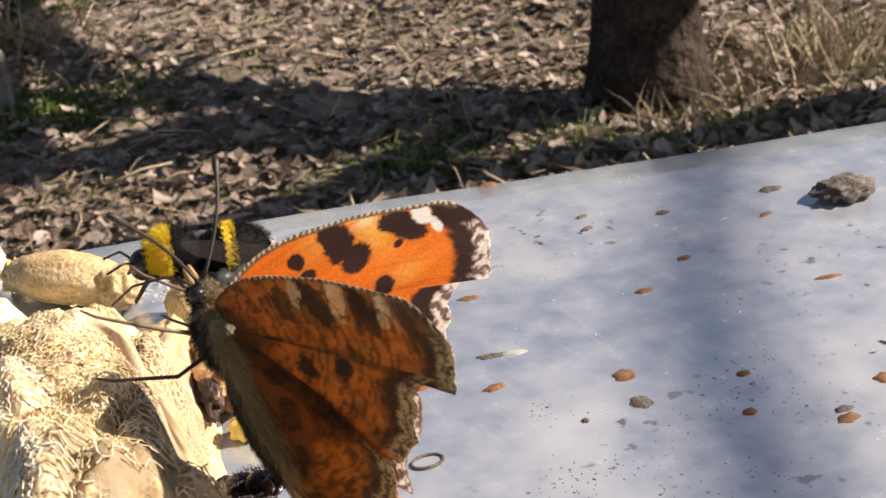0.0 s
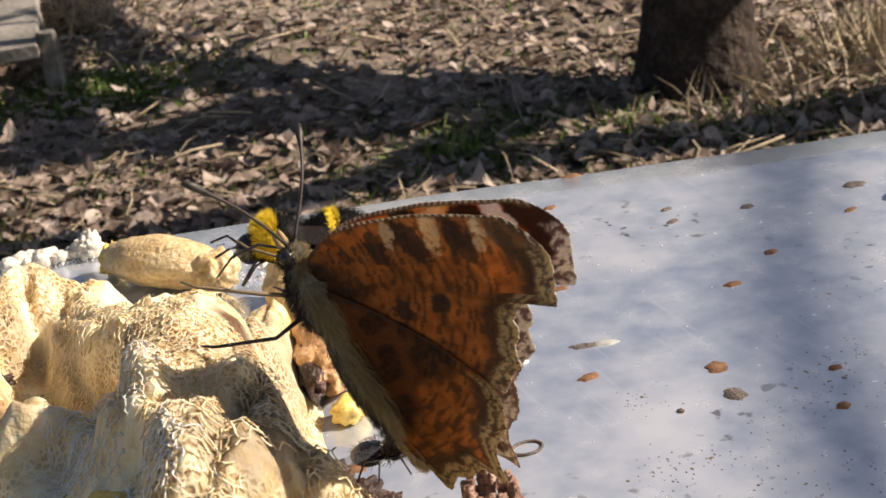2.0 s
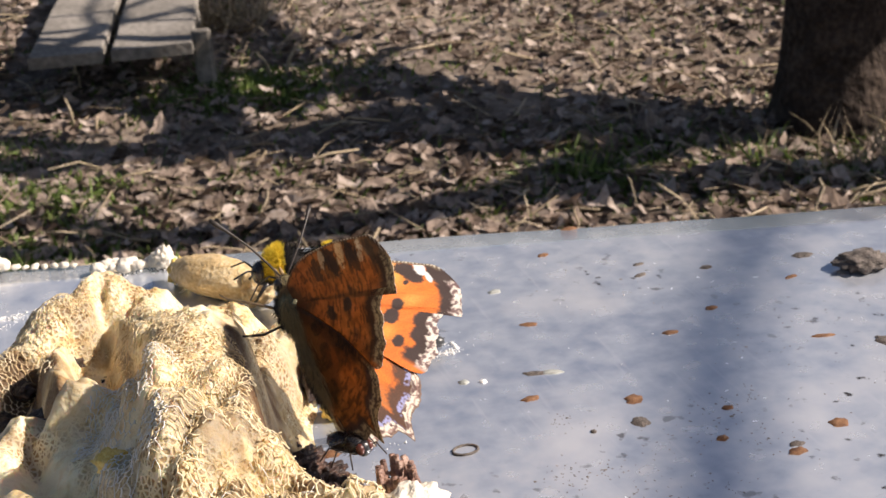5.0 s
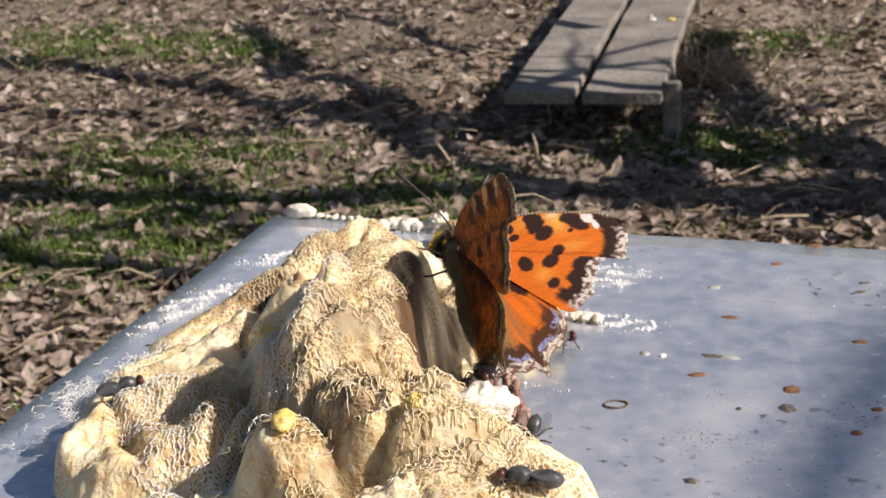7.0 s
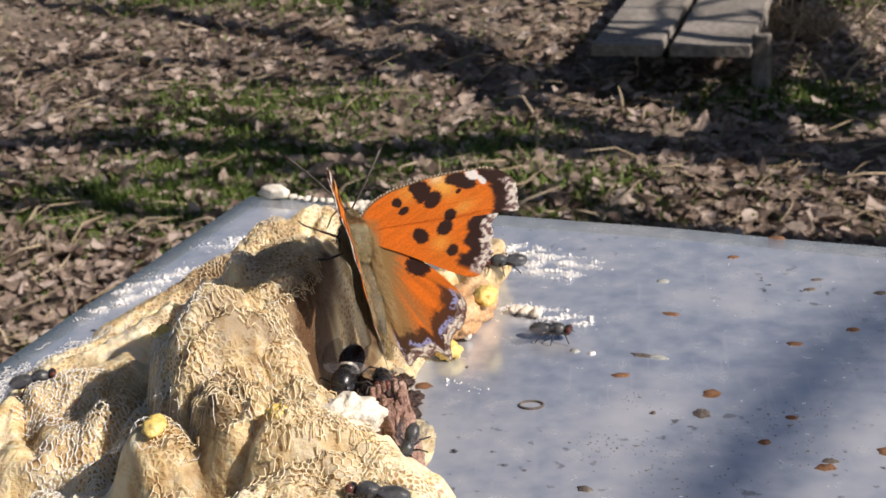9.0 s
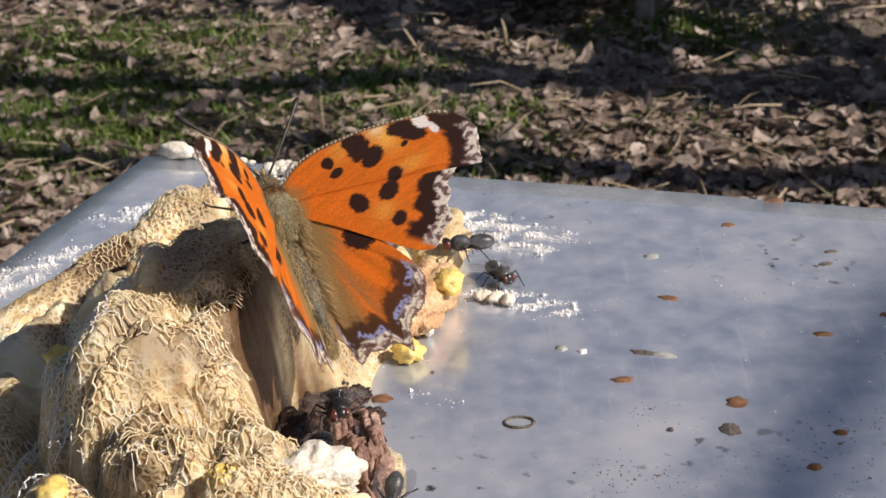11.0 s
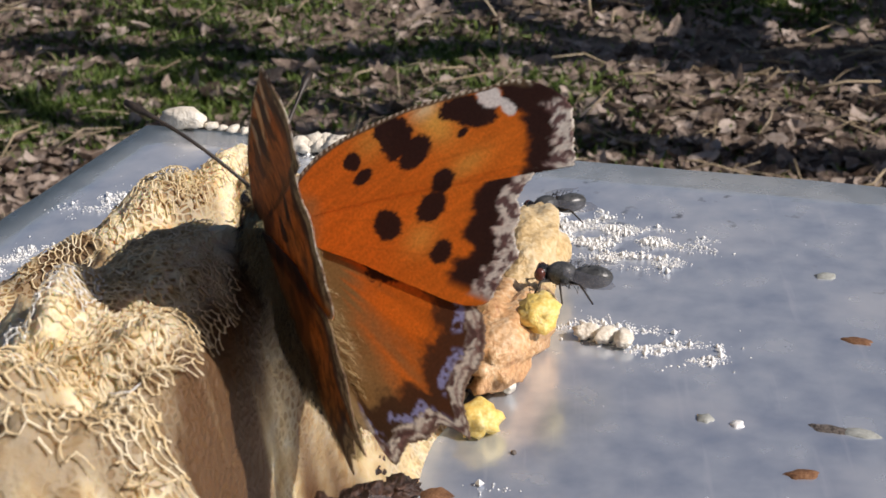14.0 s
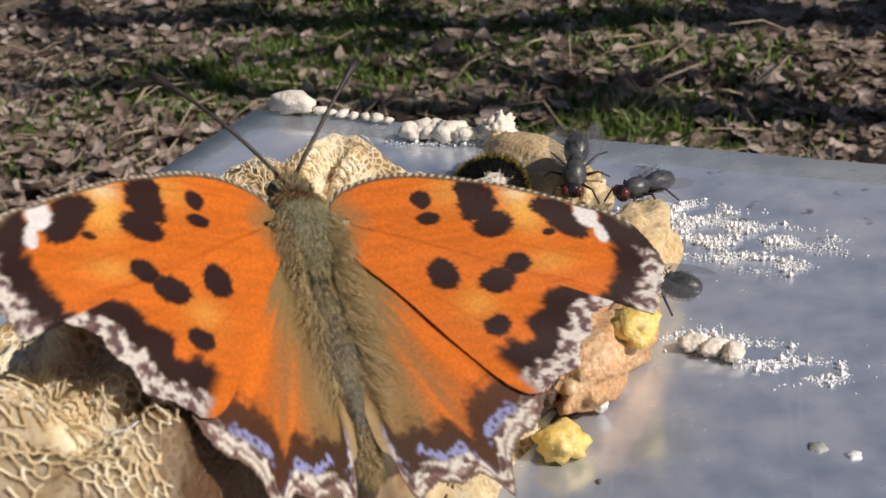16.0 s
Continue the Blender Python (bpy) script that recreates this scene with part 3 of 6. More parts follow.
for line, s0, s1, r0, r1 in (
        (((0.92, 1.66), (0.74, 1.65), (0.62, 1.61), (0.53, 1.57), (0.42, 1.55)), 1.4, 1.9, 0.055, 0.026),
        (((1.00, 1.70), (0.88, 1.76), (0.78, 1.79), (0.66, 1.80), (0.55, 1.88)), 1.3, 1.9, 0.085, 0.055),
        (((0.84, 1.80), (0.64, 1.84), (0.46, 1.89), (0.28, 1.93), (0.10, 1.98)), 1.5, 2.2, 0.056, 0.036),
        (((0.14, 1.60), (0.06, 1.67), (-0.02, 1.75), (-0.12, 1.76), (-0.22, 1.71)), 2.3, 2.7, 0.026, 0.013),
        (((0.20, 2.02), (-0.10, 2.02), (-0.40, 2.09), (-0.63, 2.13), (-0.86, 2.22)), 2.3, 2.9, 0.036, 0.018),
        (((-0.50, 2.20), (-0.66, 2.27), (-0.78, 2.33), (-0.95, 2.44)), 2.7, 3.1, 0.018, 0.010),
        (((-0.05, 2.00), (-0.35, 1.96), (-0.60, 1.92), (-0.85, 1.86)), 2.5, 3.0, 0.020, 0.010),
        (((0.30, 3.66), (0.05, 3.72), (-0.20, 3.80)), 2.4, 2.8, 0.030, 0.018)):
    swept(soil_shade_tree, "limb", line, s0, s1, r0, r1)


def crown(top, start, radius, reach, seed):
    """The upper stem, which goes on from the trunk and splits into bare branches."""
    out = []
    limb(Vector(start), Vector((0.05, -0.05, 1)), reach, radius, 2, np.random.default_rng(seed), out)
    verts, faces = [], []
    for path, radii in out:
        v, f = tube_arrays(path, radii, 6)
        faces += [tuple(i + len(verts) for i in face) for face in f]
        verts += v
    solid("upper_stem", verts, faces, BARK, top)


crown(garden_tree, (0, 0, 0.90), 0.042, 1.5, 21)
crown(soil_shade_tree, (0, 0, 1.13), 0.05, 1.4, 22)
# an unseen slim tree added on the sunny side, whose limb shades the sheet softly
sheet_shade_tree = tree(1.35, -0.95, 0.05, 1.40, 5, "unseen bare leafless tree added to shade the zinc sheet", 0.9, 0)


def over_sheet(line, s0, s1, r0, r1):
    path = [Vector((x, y, 0)) + TO_SUN * (s0 + (s1 - s0) * k / (len(line) - 1)) - sheet_shade_tree.location for k, (x, y) in enumerate(line)]
    tube("limb", [Vector((0, 0, 1.3))] + path, [r0 * 1.2] + list(np.linspace(r0, r1, len(path))), BARK, sheet_shade_tree, sides=8)


over_sheet(((0.03, -0.09), (0.05, -0.03), (0.07, 0.01), (0.10, 0.05), (0.14, 0.11), (0.18, 0.17)), 1.25, 1.7, 0.0050, 0.0042)


# ---- low plank bench
def bench():
    top = thing("bench", pose(0.150, 2.310, GROUND, 0, 0, -11), label="low weathered grey plank bench on short posts", category="bench")

    def board(name, x0, x1, y0, y1, z0, z1, seed):
        g = np.random.default_rng(seed)
        bm = bmesh.new()
        n = 14
        rows = []
        for k in range(n + 1):
            y = y0 + (y1 - y0) * k / n
            e = g.normal(0, 0.0012, 4)
            c = 0.003
            ring = [(x0 + e[0], z0), (x1 + e[1], z0), (x1 + e[1], z1 - c), (x1 - c + e[1], z1), ((x0 + x1) / 2, z1 - 0.0015 + e[2]), (x0 + c + e[0], z1), (x0 + e[0], z1 - c)]
            rows.append([bm.verts.new((px, y, pz)) for px, pz in ring])
        for a, b in zip(rows, rows[1:]):
            for k in range(7):
                bm.faces.new((a[k], b[k], b[(k + 1) % 7], a[(k + 1) % 7]))
        bm.faces.new(rows[0])
        bm.faces.new(rows[-1][::-1])
        bmesh.ops.recalc_face_normals(bm, faces=bm.faces)
        ob = part(name, bm, WOOD, top)
        ob.data.shade_flat()
        return ob
    board("plank", -0.134, -0.011, 0.0, 1.5, 0.075, 0.096, 1)
    board("plank", 0.004, 0.142, 0.006, 1.5, 0.074, 0.095, 2)
    board("post", 0.142, 0.170, 0.05, 0.08, -0.02, 0.100, 3)
    board("post", -0.11, -0.06, 0.28, 0.34, -0.02, 0.076, 4)
    board("post", -0.11, -0.06, 1.2, 1.26, -0.02, 0.076, 5)
    board("post", 0.09, 0.142, 1.2, 1.26, -0.02, 0.075, 6)
    board("batten", -0.12, 0.141, 0.32, 0.35, 0.045, 0.0745, 7)
    for x, y, mat, s in ((0.071, 0.66, SUGAR, 0.009), (0.066, 0.70, SUGAR, 0.005), (0.112, 0.66, YOLK, 0.009)):
        bm = lump((s, s * 0.8, s * 0.4), 0.25, s * 999, 2)
        bmesh.ops.translate(bm, verts=bm.verts, vec=(x, y, 0.097))
        part("dropping", bm, mat, top, "pale blot on the board")
    return top


bench()


# ---- metal table
def table():
    top = thing("metal_table", label="small table topped with a dull stained zinc sheet", category="table")
    far_l, far_r, near_r, near_l = Vector((-0.0513, 0.1082, 0)), Vector((0.34, -0.006, 0)), Vector((0.22, -0.42, 0)), Vector((-0.198, -0.385, 0))
    bm = bmesh.new()
    n = 60
    g = np.random.default_rng(4)
    grid = [[None] * (n + 1) for _ in range(n + 1)]
    for i in range(n + 1):
        for j in range(n + 1):
            u, v = i / n, j / n
            p = near_l.lerp(near_r, u).lerp(far_l.lerp(far_r, u), v)
            wob = 0.0006 * (noise.noise(p * 12) + noise.noise(p * 33) * 0.4)
            p = p + Vector((0.0007 * noise.noise(p * 40), 0.0007 * noise.noise(p * 37 + Vector((3, 0, 0))), 0)) * (1 if i in (0, n) or j in (0, n) else 0)
            grid[i][j] = bm.verts.new((p.x, p.y, wob - 0.0005))
    for i in range(n):
        for j in range(n):
            bm.faces.new((grid[i][j], grid[i + 1][j], grid[i + 1][j + 1], grid[i][j + 1]))
    edge = [e for e in bm.edges if e.is_boundary]
    r = bmesh.ops.extrude_edge_only(bm, edges=edge)
    bmesh.ops.translate(bm, verts=[v for v in r["geom"] if isinstance(v, bmesh.types.BMVert)], vec=(0, 0, -0.006))
    bmesh.ops.recalc_face_normals(bm, faces=bm.faces)
    sheet = part("sheet", bm, ZINC, top, "dull scratched zinc sheet with rust spots")
    mid = (far_l + far_r + near_r + near_l) / 4
    bm = bmesh.new()
    ring = [mid.lerp(c, 0.985) for c in (far_l, far_r, near_r, near_l)]
    lo = [bm.verts.new((c.x, c.y, -0.026)) for c in ring]
    hi = [bm.verts.new((c.x, c.y, -0.0035)) for c in ring]
    bm.faces.new(hi)
    bm.faces.new(lo[::-1])
    for k in range(4):
        bm.faces.new((lo[k], lo[(k + 1) % 4], hi[(k + 1) % 4], hi[k]))
    bmesh.ops.recalc_face_normals(bm, faces=bm.faces)
    part("board", bm, WOOD, top, "weathered wooden board under the sheet").data.shade_flat()
    for c in (far_l, far_r, near_r, near_l):
        p = mid.lerp(c, 0.86)
        tube("leg", [(p.x, p.y, -0.024), (p.x, p.y, -0.30), (p.x, p.y, GROUND - 0.02)], [0.018, 0.018, 0.016], WOOD, top, sides=8)
    # rust spots and grime stuck to the sheet: place and half sizes in millimetres
    spots = ((51, 1, 1.6, 1.5, RUST), (49, -6.2, 1.5, 1.7, MUD), (40, 16, 2.0, 0.7, MUD), (42.6, 15.2, 2.0, 0.8, HAZY), (36, 8, 1.6, 0.8, RUST), (46, 34, 1.6, 0.7, RUST),
             (73, 45, 1.4, 0.6, MUD), (75, 50, 1.2, 0.5, MUD), (86, 43, 1.2, 0.8, MUD), (41, -6, 0.5, 0.5, MUD), (98, 32, 1.4, 0.5, RUST), (67, 20, 1.5, 0.7, RUST),
             (78, 26, 1.3, 0.7, RUST), (76, -19, 1.5, 1.4, RUST), (28, 18, 0.9, 0.8, HAZY), (31, 17, 0.7, 0.7, SUGAR), (45, 50, 1.3, 0.8, HAZY), (105, 40, 2.1, 1.3, MUD),
             (70, 72.5, 1.7, 0.9, RUST), (66, -24, 1.6, 1.0, RUST), (63, -8, 1.0, 0.6, RUST), (67, -22, 1.2, 0.7, MUD), (2, 5, 1.6, 1.3, RUST), (60, 62, 1.3, 0.7, RUST),
             (90, 8, 2.2, 0.5, RUST), (98, 2, 1.4, 1.8, MUD), (104, -6, 1.0, 1.3, HAZY), (30, -30, 1.3, 0.8, MUD), (58, -16, 1.0, 0.8, RUST), (9, 12, 0.3, 0.3, MUD))
    g = np.random.default_rng(9)
    for x, y, a, b, mat in spots:
        bm = bmesh.new()
        ring = []
        turn = g.uniform(-0.4, 0.2)
        for k in range(18):
            t = 2 * math.pi * k / 18
            r = 1 + 0.22 * math.sin(2 * t + x) * math.cos(3 * t + y) + g.normal(0, 0.07)
            px, py = a * r * math.cos(t), b * r * math.sin(t)
            ring.append((px * math.cos(turn) - py * math.sin(turn), px * math.sin(turn) + py * math.cos(turn)))
        base = 0.0006 * (noise.noise(Vector((x, y, 0)) * MM * 12) + noise.noise(Vector((x, y, 0)) * MM * 33) * 0.4) - 0.0005
        c = bm.verts.new((x * MM, y * MM, base + 0.00028))
        inner = [bm.verts.new(((x + 0.8 * p) * MM, (y + 0.8 * q) * MM, base + 0.00024)) for p, q in ring]
        outer = [bm.verts.new(((x + p) * MM, (y + q) * MM, base - 0.00005)) for p, q in ring]
        for k in range(18):
            bm.faces.new((c, inner[k], inner[(k + 1) % 18]))
            bm.faces.new((inner[k], outer[k], outer[(k + 1) % 18], inner[(k + 1) % 18]))
        part("stain", bm, mat, sheet, "small crusted spot on the zinc")
    # a ring-shaped water mark
    path = [((21 + 2.0 * math.cos(t)) * MM, (-3 + 1.4 * math.sin(t)) * MM, -0.0001) for t in np.linspace(0, 6.283, 25)]
    tube("water_ring", path, [0.00022] * 25, MUD, sheet, "dark dried ring on the zinc")
    return top


table()
for x, y, a, b, h in ((112, 30, 5.0, 3.6, 1.6),):
    ob = part("mud_lump", lump((a * MM, b * MM, h * MM), 0.35, 3, 4, 3.0), MUD)
    ob.location = (x * MM, y * MM, 0.0006)
    tagged(ob, "dried grey mud lump stuck to the zinc sheet", "mud")


# ---- the heap of gauze
FOLDS = []


def fold(x0, y0, z0, x1, y1, z1, w):
    """A rounded ridge between two crest points, in millimetres."""
    FOLDS.append((x0, y0, z0, x1, y1, z1, w))


fold(-16, 60, 10.5, -27, 61, 13.5, 6)
fold(-27, 61, 13.5, -37, 55, 12.5, 6.5)
fold(-37, 55, 13, -57, 30, 5, 6)
fold(-36, 44, 12, -33, 6, 20, 4.5)
fold(-18, 52, 12, -16, 30, 17, 6)
fold(-16, 30, 17, -19, 14, 14, 5)
fold(-28, 8, 18, -27, -14, 26, 5)
fold(-28, -14, 25, -30, -28, 25, 7)
fold(-32, -27, 24, -26, -38, 23, 6)
fold(-26, -38, 23, -27, -52, 22, 7)
fold(-27, -52, 22, -23, -62, 18, 6)
fold(-23, -28, 29, -16, -50, 26, 7)
fold(-16, -50, 26, 8, -60, 18, 7.5)
fold(-7, -56, 27, 8, -67, 21, 9)
fold(-10, -74, 25, -8, -105, 22, 15)
fold(-34, 4, 18, -60, 22, 4, 6)
fold(-36, -58, 14, -60, -44, 6, 7)
fold(-40, -75, 14, -62, -65, 6, 9)
fold(-8.5, 5, 17, -4, 20, 15, 4.8)
fold(-4, 20, 15, 1.5, 38, 11, 4.8)
fold(-12, 20, 15, -8, 44, 12, 6)
fold(-14, -20, 25, -12, -33, 24, 5)
fold(-12, -33, 24, -7, -47, 25, 6)
fold(-6, -49, 24, 2, -47, 18, 4)
fold(2, -50, 19, 10, -57, 17, 5)


CREASES = []


def crease(depth, width, *line):
    """A pinched line in the cloth, in millimetres."""
    CREASES.append((depth, width, line))


crease(-4, 2.2, (-53, 15), (-49, 31), (-44, 39), (-38, 45), (-33, 50))
crease(-3, 1.9, (-39, -22), (-41, 4), (-37, 8), (-34, 23), (-29, 50))
crease(-3.5, 1.7, (-36, -48), (-35, -36), (-37, -28))
crease(-2, 1.2, (-51, -38), (-54, -28), (-58, -20))
crease(-3, 1.6, (-42, -44), (-41, -36), (-39, -28), (-38, -20))
crease(-3, 1.5, (-40, -52), (-46, -46), (-58, -40))
crease(-2, 1.0, (-25, -47), (-23, -44), (-19, -38), (-14, -36), (-10, -39))
crease(-1.7, 0.9, (-22, -50), (-18, -47), (-15, -42), (-12, -44))
crease(-2.2, 1.2, (-31, -41), (-25, -47), (-20, -53), (-15, -52))
crease(-2, 1.1, (-19, -59), (-15, -58), (-12, -53), (-10, -47))
crease(-2.4, 1.3, (-14, -60), (-8, -62), (0, -59), (6, -54))
crease(-2.2, 1.2, (-29, -36), (-28, -42), (-27, -46))
crease(-3, 1.6, (-26, 60), (-27, 52), (-26, 40))
crease(-2, 1.5, (-20, 59), (-21, 40), (-24, 20), (-26, 0))
crease(-2, 1.3, (-14, -22), (-18, -27), (-23, -36), (-26, -38))
crease(-1.6, 1.2, (-27, -10), (-26, -18), (-22, -24), (-17, -24))


def waves(x, y, seed, n=5):
    """Rolling random relief, from about -1 to 1."""
    g = np.random.default_rng(seed)
    z = 0
    for k in range(n):
        a, ph = g.uniform(0, 6.28), g.uniform(0, 6.28, 2)
        z = z + np.sin(np.cos(a) * x + np.sin(a) * y + ph[0] + 1.2 * np.sin(0.6 * (np.sin(a) * x - np.cos(a) * y) + ph[1]))
    return z / n ** 0.5 / 1.2


def heap(x, y, fine=True):
    """Height of the heap over the sheet, in millimetres."""
    x, y = np.asarray(x, float), np.asarray(y, float)
    wx = x + 1.8 * waves(x * 0.16, y * 0.16, 1) + 0.2 * waves(x * 0.5, y * 0.5, 2)
    wy = y + 1.8 * waves(x * 0.16, y * 0.16, 3) + 0.2 * waves(x * 0.5, y * 0.5, 4)
    total = (12.0 * np.exp(-(((wx + 30) / 23) ** 2 + ((wy + 25) / 60) ** 2) ** 1.5)) ** 5
    # the flap that lies out to one side: a gently sloping sheet of cloth with a standing front edge
    front, rear = np.interp(wx, (-76, -68, -49, -36, -30), (-12, -28, -56, -64, -68)), np.interp(wx, (-76, -66, -50, -36), (2, 12, 20, 12))
    inside = 1 / (1 + np.exp(-(wy - front) / 1.1)) / (1 + np.exp((wy - rear) / 2.5)) / (1 + np.exp(-(wx + 69) / 1.6)) / (1 + np.exp((wx + 28) / 2.0))
    total = total + ((16.0 + 0.24 * (wx + 49) - 0.10 * np.abs(wy + 22) - 0.16 * np.maximum(-30 - wy, 0) + 1.5 * np.sin(0.42 * (wx * 0.55 - wy * 0.8) + 0.8 * waves(x * 0.1, y * 0.1, 11))) * inside).clip(0, 40) ** 5
    # the stuffed cushion in the middle: a broad flat crown with steep sides
    ax, ay = wx + 18.0, wy + 14.0
    along, across = 0.19 * ax + 0.982 * ay, 0.982 * ax - 0.19 * ay
    total = total + ((31.8 + 0.6 * np.sin(along * 0.21) - 0.012 * across ** 2 - 0.05 * np.maximum(across, 0) ** 2) / (1 + ((np.abs(along) / 26.0) ** 4 + (np.abs(across) / 10.2) ** 4) ** 3.2)).clip(0, 40) ** 5
    # the hollow beside it, where dark fruit lies
    hollow = 1 / (1 + np.exp((np.hypot((wx + 1.5) / 7.2, (wy + 16) / 15.5) - 1) * 9))
    gather = 0
    for k, (x0, y0, z0, x1, y1, z1, w) in enumerate(FOLDS):
        dx, dy = x1 - x0, y1 - y0
        t = np.clip(((wx - x0) * dx + (wy - y0) * dy) / (dx * dx + dy * dy), 0, 1)
        d = np.hypot(wx - x0 - t * dx, wy - y0 - t * dy)
        side = ((wx - x0) * dy - (wy - y0) * dx) / np.hypot(dx, dy)
        part_ = ((z0 + t * (z1 - z0)) / (1 + (d / (w * 1.12)) ** 3.6)) ** 5
        total = total + part_
        # small pleats that run along the fold
        gather = gather + part_ * (np.sin(side * 1.25 + 1.6 * waves(x * 0.12, y * 0.12, 40 + k) + k) + 0.5 * np.sin(side * 2.9 + 2.2 * waves(x * 0.2, y * 0.2, 70 + k)))
    z = (total ** (1 / 5) - 3.0) * (1 - 0.92 * hollow)
    if fine:
        for depth, width, line in CREASES:
            near = 1e9
            for (x0, y0), (x1, y1) in zip(line, line[1:]):
                dx, dy = x1 - x0, y1 - y0
                t = np.clip(((wx - x0) * dx + (wy - y0) * dy) / (dx * dx + dy * dy), 0, 1)
                near = np.minimum(near, np.hypot(wx - x0 - t * dx, wy - y0 - t * dy))
            z = z + (depth * np.exp(-(near / width) ** 2) - 0.12 * depth * np.exp(-((near - 2 * width) / width) ** 2)) * np.clip(z / 6, 0, 1)
        swirl, turn = np.hypot(x + 13, y + 46), np.arctan2(y + 46, x + 13)
        coil = np.exp(-(swirl / 13) ** 4) * (0.5 - np.abs(np.sin(swirl * 0.95 + 0.9 * turn + 0.7 * waves(x * 0.25, y * 0.25, 12))))
        crumple = 0.75 * (0.5 - np.abs(waves(x * 0.30, y * 0.30, 13))) + 0.5 * (0.5 - np.abs(waves(x * 0.75, y * 0.75, 14))) + 0.30 * (0.5 - np.abs(waves(x * 1.7, y * 1.7, 15)))
        z = z + (0.38 * gather / total + 1.7 * coil + crumple + 0.16 * waves(x * 2.3, y * 2.3, 6)) * np.clip(z / 6, 0, 1)
    return z


def stains_and_shade(x, y):
    """Share of brown staining and painted shade, 0 to 1, in blots with ragged edges."""
    s = np.clip(0.35 * waves(x * 0.22, y * 0.22, 90) + 0.25 * waves(x * 0.6, y * 0.6, 91) - 0.12, 0, 0.6)
    # blots on the cushion's east wall and the cloth beyond it paint shade as brown
    for px, py, a, b, turn, k in ((-43, 38, 5.5, 18, 0.55, 0.95), (-38, 18, 4.5, 14, 0.1, 0.9), (-48, 8, 9, 2.4, -0.5, 0.6), (-46, -12, 9, 1.8, -0.5, 0.4), (-6, -20, 6.5, 13, 0.0, 1.0), (-6.5, -10, 4.2, 16, 0.0, 1.0), (-11.0, -12, 2.6, 20, 0.0, 1.0), (-18, -31, 9, 6, 0.2, 0.7), (-16, -45, 10, 9, 0.5, 0.8), (-31, -31, 5, 6, 0.4, 0.35), (-12, -24, 3, 7, 0.1, 0.8), (-19, -44, 5, 4, 0.3, 0.7),
                                  (-28, -46, 3, 8, 0.2, 0.6), (-25, 30, 3, 14, 0.1, 0.55), (-5, -62, 7, 3, -0.3, 0.5), (-52, -30, 8, 2, -0.4, 0.4), (-11, -40, 3, 5, 0.2, 0.7), (-9, 8, 3, 8, 0, 0.4),
                                  (-70, -12, 5, 4, 0, 0.5), (-29, 52, 7, 3, -0.3, 0.5), (-15, -85, 10, 6, 0.4, 0.35), (-21, -38, 10, 8, 0.0, 0.3), (-3, 18, 6, 18, -0.2, 0.5), (-16, -45, 10, 9, 0.5, 0.55), (-2, -59, 9, 7, 0.3, 0.4), (-22, -64, 11, 8, 0.2, 0.45), (-15, -22, 4, 3, 0.3, 0.7), (-41, -26, 6, 9, 0.4, 0.35)):
        c, q = math.cos(turn), math.sin(turn)
        u, v = (x - px) * c + (y - py) * q, -(x - px) * q + (y - py) * c
        d = np.hypot(u / a, v / b) + 0.3 * waves(x * 0.5, y * 0.5, 92) + 0.15 * waves(x * 1.6, y * 1.6, 93)
        s = np.maximum(s, k * np.clip((1.25 - d) / 0.7, 0, 1))
    return np.clip(s, 0, 1)


